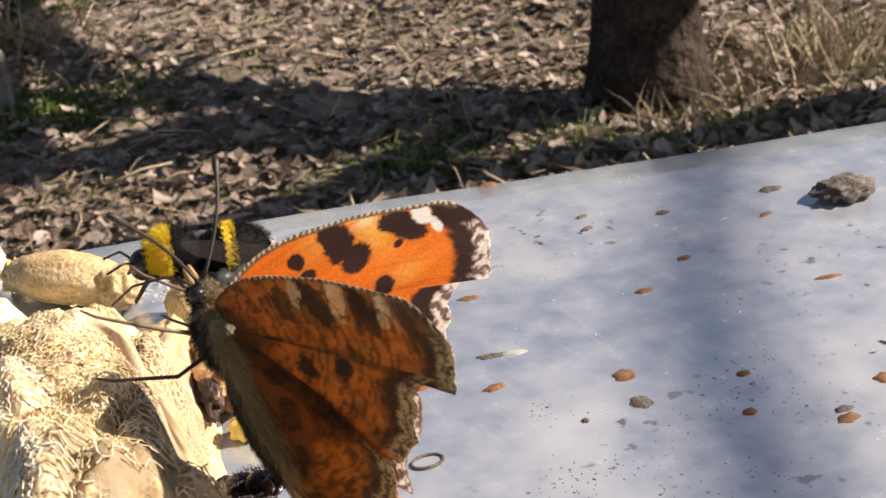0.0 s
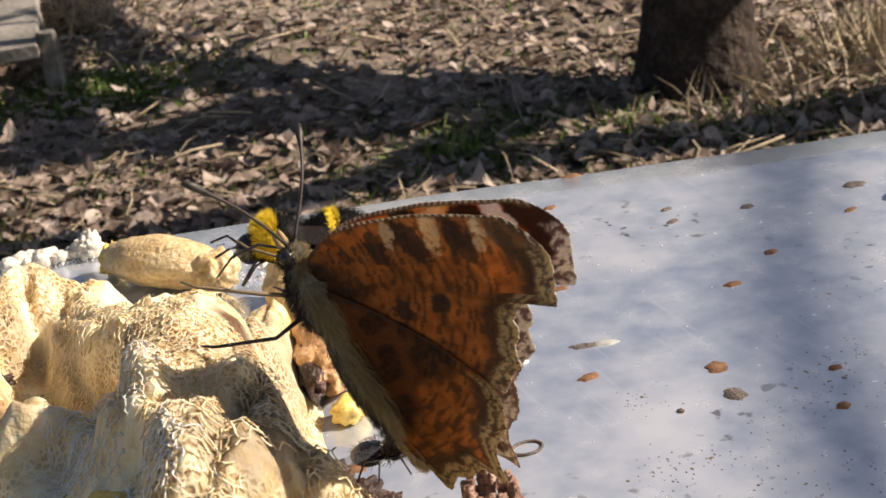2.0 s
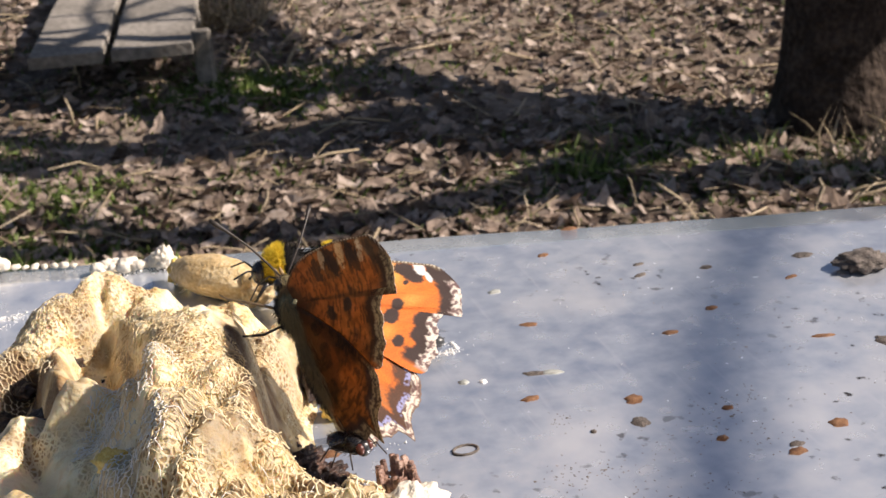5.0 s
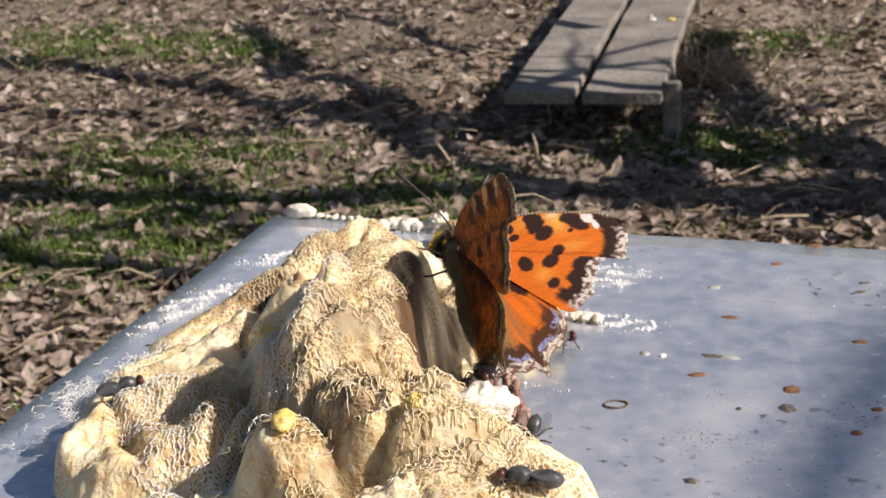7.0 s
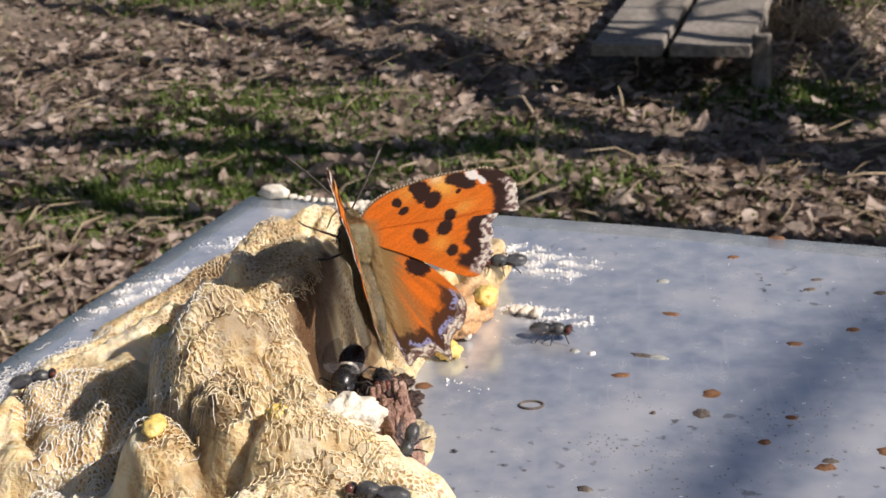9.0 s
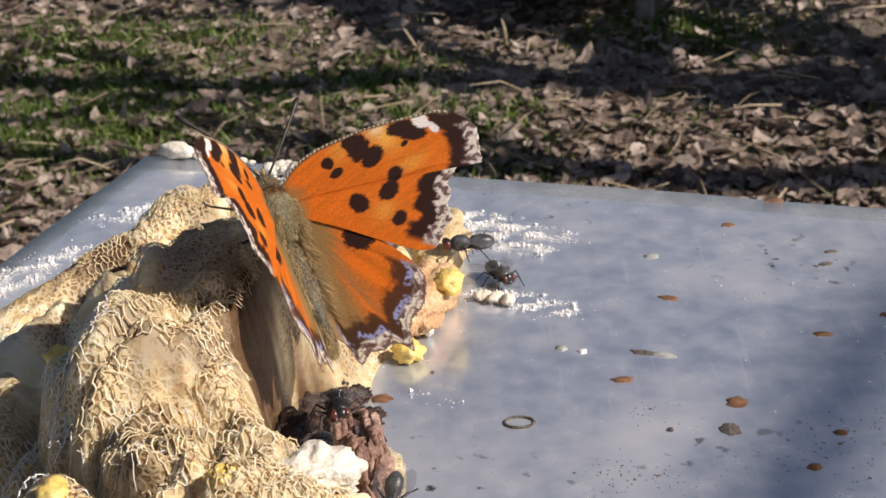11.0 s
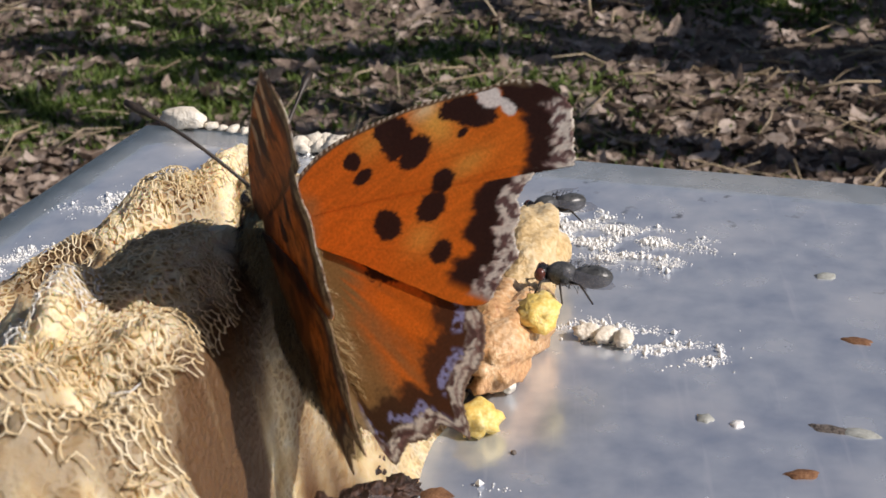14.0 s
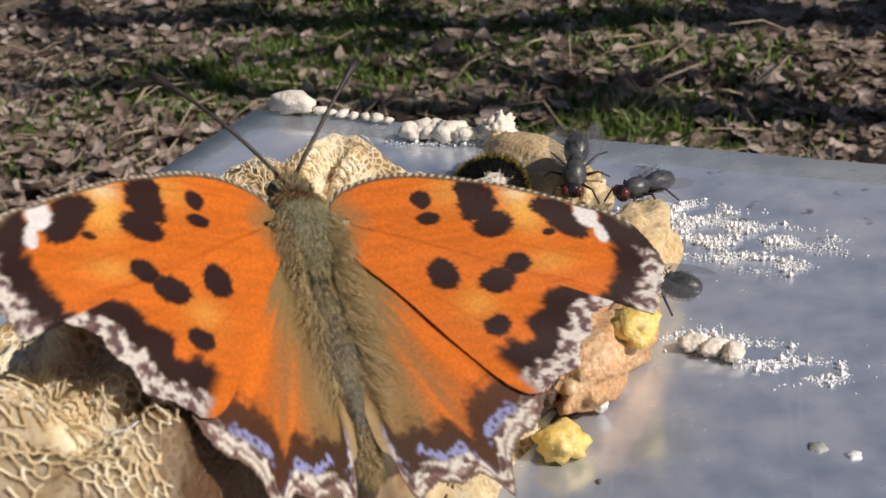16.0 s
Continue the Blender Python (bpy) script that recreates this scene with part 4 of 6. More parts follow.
def gauze_cloth():
    top = thing("gauze_cloth", label="crumpled heap of stained wet gauze on zinc sheet", category="cloth")
    step = 0.45
    xs, ys = np.arange(-86, 22, step), np.arange(-118, 74, step)
    gx, gy = np.meshgrid(xs, ys)
    z = heap(gx, gy)
    dzy, dzx = np.gradient(z, step)
    w = len(xs)

    def layer(name, keep, pts, mat, label="", stain=False):
        quad = keep[:-1, :-1] & keep[1:, :-1] & keep[:-1, 1:] & keep[1:, 1:]
        j, i = np.nonzero(quad)
        f = np.stack([j * w + i, j * w + i + 1, (j + 1) * w + i + 1, (j + 1) * w + i], -1)
        used, back = np.unique(f, return_inverse=True)
        mesh = bpy.data.meshes.new(name)
        mesh.from_pydata((pts.reshape(-1, 3)[used] * MM).tolist(), [], back.reshape(-1, 4).tolist())
        if stain:
            tone = np.ones((len(used), 4), np.float32)
            tone[:, :3] = stains_and_shade(gx, gy).ravel()[used][:, None]
            mesh.color_attributes.new("stain", "FLOAT_COLOR", "POINT").data.foreach_set("color", tone.ravel())
        mesh.update()
        return dress(name, mesh, mat, top, label)

    grow = np.random.default_rng(2).normal(0, 0.04, z.shape)
    layer("folds", z > -0.9, np.stack([gx, gy, np.maximum(z + grow, -1.2)], -1), GAUZE, stain=True)
    norm = np.stack([-dzx, -dzy, np.ones_like(z)], -1)
    norm /= np.linalg.norm(norm, axis=-1, keepdims=True)

    def lay(px, py, up):
        """Points on the cloth, up millimetres over its surface."""
        i, j = np.clip((px - xs[0]) / step, 0, len(xs) - 1.001), np.clip((py - ys[0]) / step, 0, len(ys) - 1.001)
        a, b = i.astype(int), j.astype(int)
        u, v = i - a, j - b

        def pick(f):
            return f[b, a] * (1 - u) * (1 - v) + f[b, a + 1] * u * (1 - v) + f[b + 1, a] * (1 - u) * v + f[b + 1, a + 1] * u * v
        nx, ny, nz = pick(norm[..., 0]), pick(norm[..., 1]), pick(norm[..., 2])
        return np.stack([px + nx * up, py + ny * up, np.maximum(pick(z), -0.2) + nz * up], -1)

    def patch(cx, cy, rx, ry, turn, mat, label, seed, edge=0.54, up=0.0):
        """A loose knitted net of threads with six-sided meshes, which lies on the folds."""
        g = np.random.default_rng(seed)
        n = int(1.3 * max(rx, ry) / edge) + 1
        i, j = np.meshgrid(np.arange(-n, n + 1), np.arange(-n, n + 1))
        ax, ay = (1.732 * i + 0.866 * (j % 2)).ravel() * edge, 1.5 * j.ravel() * edge
        c, s = math.cos(turn), math.sin(turn)

        def place(px, py):
            qx, qy = cx + px * c - py * s, cy + px * s + py * c
            return qx + 0.5 * waves(qx * 0.55, qy * 0.55, seed + 2) + 0.13 * waves(qx * 2.4, qy * 2.4, seed + 4), qy + 0.5 * waves(qx * 0.55, qy * 0.55, seed + 3) + 0.13 * waves(qx * 2.4, qy * 2.4, seed + 5)
        ends = []
        for (bx, by), (ex, ey) in (((0, 1), (0.866, 0.5)), ((0.866, 0.5), (0.866, -0.5)), ((0, 1), (-0.866, 0.5))):
            ends.append((ax + bx * edge, ay + by * edge, ax + ex * edge, ay + ey * edge))
        x0, y0, x1, y1 = np.concatenate(ends, axis=1)
        d = np.hypot((x0 + x1) / 2 / rx, (y0 + y1) / 2 / ry)
        mx, my = place((x0 + x1) / 2, (y0 + y1) / 2)
        d = d + 0.22 * waves(mx * 0.4, my * 0.4, seed) + 0.12 * waves(mx * 1.5, my * 1.5, seed + 1)
        steep = lay(mx, my, 1.0)[:, 2] - lay(mx, my, 0.0)[:, 2]
        keep = (d < 1) & (g.random(len(d)) > 0.10) & (steep > 0.42)
        x0, y0, x1, y1 = x0[keep], y0[keep], x1[keep], y1[keep]
        rings = []
        for t in (-0.08, 0.5, 1.08):
            px, py = place(x0 + (x1 - x0) * t, y0 + (y1 - y0) * t)
            rise = 0.42 + up + 0.28 * waves(px * 0.5, py * 0.5, 8) + 0.22 * waves(px * 1.4, py * 1.4, 9) - (0.10 if t == 0.5 else 0)
            rings.append(lay(px, py, np.maximum(rise, 0.08)))
        way = rings[2] - rings[0]
        way /= np.linalg.norm(way, axis=1, keepdims=True)
        side = np.cross(way, (0.1, 0.05, 1.0))
        side /= np.linalg.norm(side, axis=1, keepdims=True)
        top_ = np.cross(side, way)
        thick = 0.074 * (edge / 0.54) * g.uniform(0.7, 1.5, len(x0))[:, None]
        pts = np.stack([r + thick * (0.8 if k == 1 else 1.0) * (1.35 * ca * side + 0.7 * sa * top_) for k, r in enumerate(rings) for ca, sa in ((1, 0), (0, 1), (-1, 0), (0, -1))], 1)
        base = 12 * np.arange(len(x0))[:, None]
        quads = [(4 * k + q, 4 * k + (q + 1) % 4, 4 * k + 4 + (q + 1) % 4, 4 * k + 4 + q) for k in (0, 1) for q in range(4)]
        faces = np.concatenate([base + np.array(f)[None] for f in quads])
        mesh = bpy.data.meshes.new("net")
        mesh.from_pydata((pts.reshape(-1, 3) * MM).tolist(), [], faces.tolist())
        mesh.update()
        tagged(dress("net", mesh, mat, top, label), kind="stuff")

    patch(-16, -44, 11, 10, 0.5, THREAD, "open mesh of gauze threads", 21, 0.62, 0.04)
    patch(-22, -66, 12, 8, 0.2, THREAD, "open mesh of gauze threads", 22)
    patch(-31, -31, 7, 9, 0.5, WHITE_THREAD, "open mesh of pale gauze threads", 23, 0.56, 0.04)
    patch(-42, -26, 7, 9, -0.5, THREAD, "open mesh of gauze threads", 24)
    patch(-69, 1, 6, 13, 0.3, WHITE_THREAD, "frayed white gauze edge", 25)
    patch(-60, 19, 6, 9, 0.7, WHITE_THREAD, "frayed white gauze edge", 33)
    patch(-30, 58, 11, 5, 0.2, THREAD, "open mesh of gauze threads", 26)
    patch(-14, -90, 15, 12, 0.2, THREAD, "open mesh of gauze threads", 28)
    patch(-29, -8, 6, 12, 0.1, WHITE_THREAD, "open mesh of pale gauze threads", 29, 0.48, 0.04)
    patch(-21, 30, 8, 20, 0.1, THREAD, "open mesh of gauze threads", 39)
    patch(-22, -27, 8, 9, 0.4, THREAD, "open mesh of gauze threads", 46, 0.6, 0.04)
    patch(-2, -60, 9, 8, 0.3, THREAD, "open mesh of gauze threads", 42, 0.6, 0.04)
    patch(-52, -24, 8, 6, 0.6, WHITE_THREAD, "open mesh of pale gauze threads", 44)
    patch(-45, 44, 4, 12, 0.6, THREAD, "open mesh of gauze threads", 35)
    patch(-19, -10, 8, 17, 0.2, THREAD, "open mesh of gauze threads", 51, 0.44, 0.04)
    patch(-40, -42, 9, 12, 0.4, WHITE_THREAD, "open mesh of pale gauze threads", 53)
    patch(-38, 52, 8, 8, 0.5, THREAD, "open mesh of gauze threads", 55)
    patch(-6, 16, 5, 12, -0.3, THREAD, "open mesh of gauze threads", 57)
    patch(-8, -52, 10, 7, -0.4, THREAD, "open mesh of gauze threads", 59, 0.6, 0.04)
    g = np.random.default_rng(31)
    loose = []
    for cx, cy, s, count in ((-71, 3, 4, 50), (-63, 18, 3.5, 24), (-71, -10, 4, 30), (-30, -30, 6, 24), (-18, -45, 8, 26)):
        for _ in range(count):
            x, y = cx + g.normal(0, s), cy + g.normal(0, s)
            a, path = g.uniform(0, 6.28), []
            for k in range(7):
                a += g.normal(0, 0.7)
                x, y = x + 0.6 * math.cos(a), y + 0.6 * math.sin(a)
                path.append((x * MM, y * MM, (max(float(heap(x, y)), 0) + 0.35 + abs(g.normal(0, 0.25))) * MM))
            loose.append(path)
    tagged(tubes("loose_threads", loose, 0.07 * MM, WHITE_THREAD, top, "loose white cotton threads", 3), kind="stuff")
    return top


gauze_cloth()


def piece(name, x, y, z, size, mat, label, category, rough=0.25, seed=0, turn=0, group="", cut=3, freq=1.8):
    ob = part(name, lump([s * MM for s in size], rough, seed, cut, freq), mat)
    ob.matrix_world = pose(x * MM, y * MM, z * MM, 0, 0, turn)
    return tagged(ob, label, category, group)


def rest(x, y):
    return max(float(heap(x, y, False)), 0.0)


# ---- food scraps and crumbs
def morsel(name, label, category, *pieces):
    """A scrap of food made of several lumps that hold together."""
    top = thing(name, label=label, category=category)
    for part_name, x, y, z, size, mat, rough, seed, turn, freq in pieces:
        ob = part(part_name, lump([s * MM for s in size], rough, seed, 4, freq), mat, top)
        ob.matrix_local = pose(x * MM, y * MM, z * MM, 0, 0, turn)
    return top


morsel("bread_roll", "soaked beige bread roll with a yellow torn end", "bread",
       ("crust", -3.4, 73.0, 3.5, (11.3, 4.8, 4.0), BREAD, 0.12, 2, -52, 1.8), ("torn_end", -9.6, 82.4, 2.4, (1.8, 2.2, 2.3), YOLK, 0.5, 5, -40, 3.0), ("crumb", 3.0, 64.5, 3.2, (3.4, 3.2, 3.3), BREAD, 0.3, 3, 10, 2.6))
morsel("fruit_slice", "soft peeled fruit slice lying on zinc sheet", "fruit",
       ("flesh", 7.8, 30.5, 3.2, (4.5, 10.5, 4.0), PULP, 0.28, 6, -14, 2.6), ("pale_end", 10.0, 47, 4.0, (4.3, 11.0, 4.6), BREAD, 0.22, 9, -8, 2.2), ("rind", 4.8, 28, 2.6, (2.4, 9.0, 3.0), PEEL, 0.3, 4, -14, 2.4))
piece("yellow_crumb", 11.4, 29, 6.4, (2.2, 3.2, 1.6), YOLK, "yellow crumb lying on a fruit slice", "crumb", 0.42, 7, freq=2.3)
piece("yellow_crumb", 5.4, 16, 1.3, (2.2, 2.0, 1.8), YOLK, "bright yellow crumb on zinc sheet", "crumb", 0.42, 8, freq=2.3)
for k in range(3):
    piece("pale_crumb", 16.6 + 2.0 * k, 35.3 - 0.9 * k, 0.6, (1.5, 1.0, 0.9), CREAM, "pale soaked crumb among white grains", "crumb", 0.4, 140 + k, 40 * k, "pale crumbs", cut=3, freq=2.6)
piece("white_crumb", 8.2, 23.2, 0.7, (0.8, 0.8, 0.8), CREAM, "tiny white crumb on zinc sheet", "crumb", 0.3, 13)
piece("white_crumb", -44.6, 106.0, 1.4, (3.9, 1.9, 1.7), CREAM, "white crumb at the table's corner", "crumb", 0.3, 14, -17)
crumb_dice = np.random.default_rng(77)
for k in range(17):
    a = crumb_dice.uniform(0.9, 1.6)
    piece("white_crumb", -24.2 + 0.72 * k, 94.6 - 0.10 * k + crumb_dice.normal(0, 0.6), 0.7 * a, (1.2 * a, a, 0.9 * a), CREAM, "white crumb in a row by the far edge", "crumb", 0.5, 90 + k, k * 47, "white crumbs", cut=2, freq=3.0)
for k in range(7):
    a = crumb_dice.uniform(0.5, 0.9)
    piece("white_crumb", -40 + 1.9 * k, 104.6 - 0.75 * k, 0.6 * a, (1.4 * a, a, 0.8 * a), CREAM, "tiny white crumb in a row by the far edge", "crumb", 0.4, 120 + k, k * 31, "white crumbs", cut=2, freq=3.0)
piece("white_crumb", -11.2, 92.4, 1.5, (2.3, 2.0, 2.2), CREAM, "large white crumb at the end of a row", "crumb", 0.45, 96, 20, "white crumbs", cut=4, freq=2.6)
piece("white_crumb", -1, -51, rest(-1, -51) + 1.2, (4.6, 2.8, 3.0), CREAM, "white crumbly lump on the gauze", "crumb", 0.45, 17, 20, cut=4, freq=2.6)
piece("yellow_crumb", -32, -27, rest(-32, -27) + 0.6, (1.9, 1.9, 1.6), YOLK, "yellow crumb caught in the gauze", "crumb", 0.42, 18, freq=2.3)
piece("yellow_crumb", -14, -63, rest(-14, -63) + 0.5, (1.7, 1.4, 1.2), YOLK, "yellow crumb caught in the gauze", "crumb", 0.42, 19, freq=2.3)
piece("yellow_crumb", -9, -56, rest(-9, -56) + 0.4, (1.6, 1.2, 1.0), YOLK, "yellow crumb caught in the gauze", "crumb", 0.42, 20, freq=2.3)
piece("yellow_crumb", -27, -52, rest(-27, -52) + 0.3, (1.6, 2.2, 1.2), YOLK, "yellow crumb caught in the gauze", "crumb", 0.42, 23, freq=2.3)
for k, (x, y, z, a, b, c) in enumerate(((-2, -20, 3, 5, 6, 4), (-5, -26, 6, 4, 5, 4), (0, -30, 4, 4, 5, 5), (-3, -36, 7, 5, 4, 4), (-8, -16, 5, 4, 4, 4))):
    piece("fruit_scrap", x, y, z, (a, b, c), ROTTEN, "dark wet rotting fruit under the gauze", "fruit", 0.4, 30 + k, k * 40, "rotting fruit", 4, 2.4)
for k, (x, y, z, a, b, c) in enumerate(((-8, -5, 5, 4, 4, 4), (-4, -1, 3, 4.5, 3, 3), (-1, -9, 3, 4, 4, 3), (-5, -11, 5, 4, 4, 4), (0, -2, 1.2, 3, 2.4, 1.6), (-9, 2, 4, 3, 3, 2.6), (-5, 6, 3.2, 3, 2.4, 2.0), (-1.5, 4, 1.8, 2.4, 2.0, 1.4), (-7, 9, 4, 2.6, 2.4, 2.2))):
    piece("fruit_peel", x, y, z * 0.55, (0.85 * a, 0.85 * b, 0.75 * c), PEEL, "brown shrivelled fruit peel under the gauze", "fruit", 0.5, 60 + k, k * 50, "fruit peel", 4, 3.0)
for k, (x, y, a, b, c) in enumerate(((-46, 36, 2.2, 3.4, 1.5), (-42, 41, 1.8, 2.8, 1.4), (-39, 27, 1.8, 3.0, 1.5), (-38, 15, 1.6, 2.6, 1.4), (-50, 26, 2.0, 2.4, 1.2), (-28, 46, 1.5, 2.0, 1.2), (-33, 47, 1.4, 1.8, 1.0))):
    piece("dark_scrap", x, y, rest(x, y) - 1.4, (a, b, c), ROTTEN, "dark dried scrap stuck in a gauze fold", "fruit", 0.5, 70 + k, 25 + k * 13, "dark scraps", 3, 2.6)


def fruit_stalk():
    """A withered stalk end: a bundle of coarse fibres."""
    top = thing("fruit_stalk", label="reddish withered fibrous fruit stalk end", category="fruit")
    core = part("core", lump((3.0 * MM, 3.8 * MM, 7.0 * MM), 0.4, 41, 4, 3.0), STALK, top)
    core.matrix_local = pose(3.0 * MM, -36 * MM, 10.5 * MM, 0, 0, 15)
    g = np.random.default_rng(43)
    paths = []
    for k in range(60):
        a, r = g.uniform(0, 6.28), g.uniform(0.75, 1.1)
        path = []
        for t in (0, 0.25, 0.5, 0.75, 1.0):
            w = r * (1 - 0.45 * t) + g.normal(0, 0.06)
            path.append(((3.0 + 3.9 * w * math.cos(a) - 0.8 * t + g.normal(0, 0.2)) * MM, (-36 + 4.8 * w * math.sin(a) + 2.0 * t + g.normal(0, 0.2)) * MM, (3.5 + 15.0 * t * g.uniform(0.85, 1.05)) * MM))
            a += g.normal(0, 0.15)
        paths.append(path)
    tagged(tubes("fibre", paths, 0.42 * MM, STALK, top, "frayed reddish fibres", 5), kind="stuff")
    return top


fruit_stalk()


def grains():
    g = np.random.default_rng(77)
    verts, faces = [], []
    oct_f = ((0, 2, 4), (2, 1, 4), (1, 3, 4), (3, 0, 4), (2, 0, 5), (1, 2, 5), (3, 1, 5), (0, 3, 5))
    for x0, y0, x1, y1, spread, count in ((12, 71, 30, 58, 2.2, 3400), (11, 70, 20, 60, 2.6, 2600), (12, 62, 27, 53, 1.8, 2400), (16, 38.5, 29, 30, 2.0, 2600), (-52, 62, -66, 48, 2.2, 2000), (-60, 50, -70, 36, 1.3, 1000),
                                          (-42, 82, -52, 74, 2.2, 1200), (6, 6, 12, 3, 1.2, 60), (-26, 93.5, -10, 92, 1.2, 900), (60, 20, 20, 60, 20, 60)):
        t = g.random(count)
        px, py = x0 + t * (x1 - x0) + g.normal(0, spread, count), y0 + t * (y1 - y0) + g.normal(0, spread * 0.6, count)
        keep = (g.random(count) < 0.45 + 0.9 * waves(px * 0.9, py * 1.4, 55)) & (heap(px, py, False) < 0.2)
        keep &= (py < 106.8 - 0.29 * (px + 51.3)) & (px > -50 + 0.3 * (py - 108))
        for x, y in zip(px[keep], py[keep]):
            s = g.uniform(0.05, 0.16) * (3.0 if g.random() < 0.05 else 1)
            k = len(verts)
            r = g.uniform(0.7, 1.2, 6) * s
            for v in ((r[0], 0, 0), (-r[1], 0, 0), (0, r[2], 0), (0, -r[3], 0), (0, 0, r[4]), (0, 0, -r[5])):
                verts.append(((x + v[0]) * MM, (y + v[1]) * MM, (v[2] + s * 0.5 - 0.3) * MM))
            faces += [tuple(i + k for i in f) for f in oct_f]
    return tagged(solid("white_grains", verts, faces, SUGAR, smooth=False), "scattered white sugar grains on zinc sheet", "grains", kind="stuff")


grains()


def grime():
    g = np.random.default_rng(78)
    verts, faces = [], []
    for cx, cy, s in ((38, -2, 3), (31, -17, 3), (51, -14, 3.5), (60, -9, 3), (65, -6, 3), (52, -28, 4), (64, -20, 4), (42, -27, 3), (35, -16, 3), (41, -19, 3), (80, 10, 8), (70, 40, 12), (50, -45, 9), (90, -20, 9)):
        for x, y in g.normal((cx, cy), (s, s * 0.8), (26, 2)):
            if float(heap(x, y, False)) > 0:
                continue
            r, k = g.uniform(0.06, 0.2) * (1.9 if g.random() < 0.1 else 1), len(verts)
            base = 0.6 * (noise.noise(Vector((x, y, 0)) * MM * 12) + noise.noise(Vector((x, y, 0)) * MM * 33) * 0.4) - 0.5
            verts.append((x * MM, y * MM, (base + 0.12) * MM))
            for q in range(6):
                a, d = q * 1.047, r * g.uniform(0.6, 1.4)
                verts.append(((x + d * math.cos(a)) * MM, (y + d * math.sin(a)) * MM, (base - 0.02) * MM))
            faces += [(k, k + 1 + q, k + 1 + (q + 1) % 6) for q in range(6)]
    return tagged(solid("grime_specks", verts, faces, MUD), "fine dark grime specks on zinc sheet", "grime", kind="stuff")


grime()


# ---- insects
def leg_set(parent, points, mat, radius=0.00016):
    for path in points:
        for s in (1, -1):
            tube("leg", [(s * x * MM, y * MM, z * MM) for x, y, z in path], [radius * f for f in np.linspace(1.2, 0.6, len(path))], mat, parent, sides=5)


def blade_wing(name, outline, mat, parent, m, n=5):
    """A thin clear wing with a slight wave, from its outline in millimetres."""
    ring = [Vector((x * MM, y * MM, 0)) for x, y in outline]
    mid = sum(ring, Vector()) / len(ring)
    verts, faces, c = [], [], len(ring)
    for k in range(n + 1):
        for p in ring:
            q = mid.lerp(p, 0.02 + 0.98 * k / n)
            verts.append((q.x, q.y, 0.00012 * math.sin(q.x * 2500 + q.y * 900)))
    for k in range(n):
        for s in range(c):
            faces.append((k * c + s, k * c + (s + 1) % c, (k + 1) * c + (s + 1) % c, (k + 1) * c + s))
    faces.append(tuple(range(c)))
    ob = solid(name, verts, faces, mat, parent)
    ob.matrix_local = m
    return ob


WING_SHAPE = ((0, 0), (0.9, -0.4), (1.7, -1.6), (2.1, -3.4), (2.0, -5.0), (1.4, -6.2), (0.6, -6.5), (-0.1, -5.6), (-0.5, -3.6), (-0.4, -1.4))


def fly(size, label, shell=GREY, spread=14, seed=0):
    """A fly of about ten millimetres for size 1; it heads along +y and stands on z = 0."""
    s = size
    top = thing("fly", label=label, category="fly")
    part("thorax", ball((1.45 * s * MM, 1.8 * s * MM, 1.4 * s * MM), (0, 0.9 * s * MM, 2.0 * s * MM)), shell, top)
    part("abdomen", ball((1.5 * s * MM, 2.4 * s * MM, 1.35 * s * MM), (0, -2.6 * s * MM, 1.8 * s * MM)), shell, top)
    head = part("head", ball((1.2 * s * MM, 0.8 * s * MM, 1.1 * s * MM), (0, 3.1 * s * MM, 1.9 * s * MM)), BLACK, top)
    for k in (1, -1):
        part("eye", ball((0.62 * s * MM, 0.7 * s * MM, 0.85 * s * MM), (k * 0.75 * s * MM, 3.25 * s * MM, 2.05 * s * MM), 2), EYE, head, "dull red eye")
        wing = [(k * x * s, y * s) for x, y in WING_SHAPE]
        blade_wing("wing", wing, CLEAR, top, pose(k * 0.9 * s * MM, 0.6 * s * MM, 3.0 * s * MM, 6, k * 10, k * spread))
    leg_set(top, [[(0.8 * s, 1.9 * s, 1.4 * s), (2.2 * s, 2.9 * s, 1.9 * s), (2.9 * s, 3.8 * s, 0.05)], [(0.9 * s, 0.8 * s, 1.3 * s), (2.8 * s, 0.6 * s, 2.0 * s), (3.9 * s, 0.2 * s, 0.05)],
                  [(0.8 * s, -0.2 * s, 1.3 * s), (2.5 * s, -1.6 * s, 2.0 * s), (3.4 * s, -3.2 * s, 0.05)]], LEG)
    fur("bristles", BLACK, top, (0, -1.0 * s * MM, 1.9 * s * MM), (1.5 * s * MM, 3.6 * s * MM, 1.4 * s * MM), 160, 0.9 * s * MM, 50 + seed, width=0.00004)
    return top


def belt(size, at, lo, hi, up=-0.45):
    """The stretch of a ball between two shares of its length."""
    bm = ball(size, at, 4)
    out = [v for v in bm.verts if not (lo < (v.co.y - at[1]) / size[1] < hi and (v.co.z - at[2]) / size[2] > up)]
    bmesh.ops.delete(bm, geom=out, context="VERTS")
    return bm


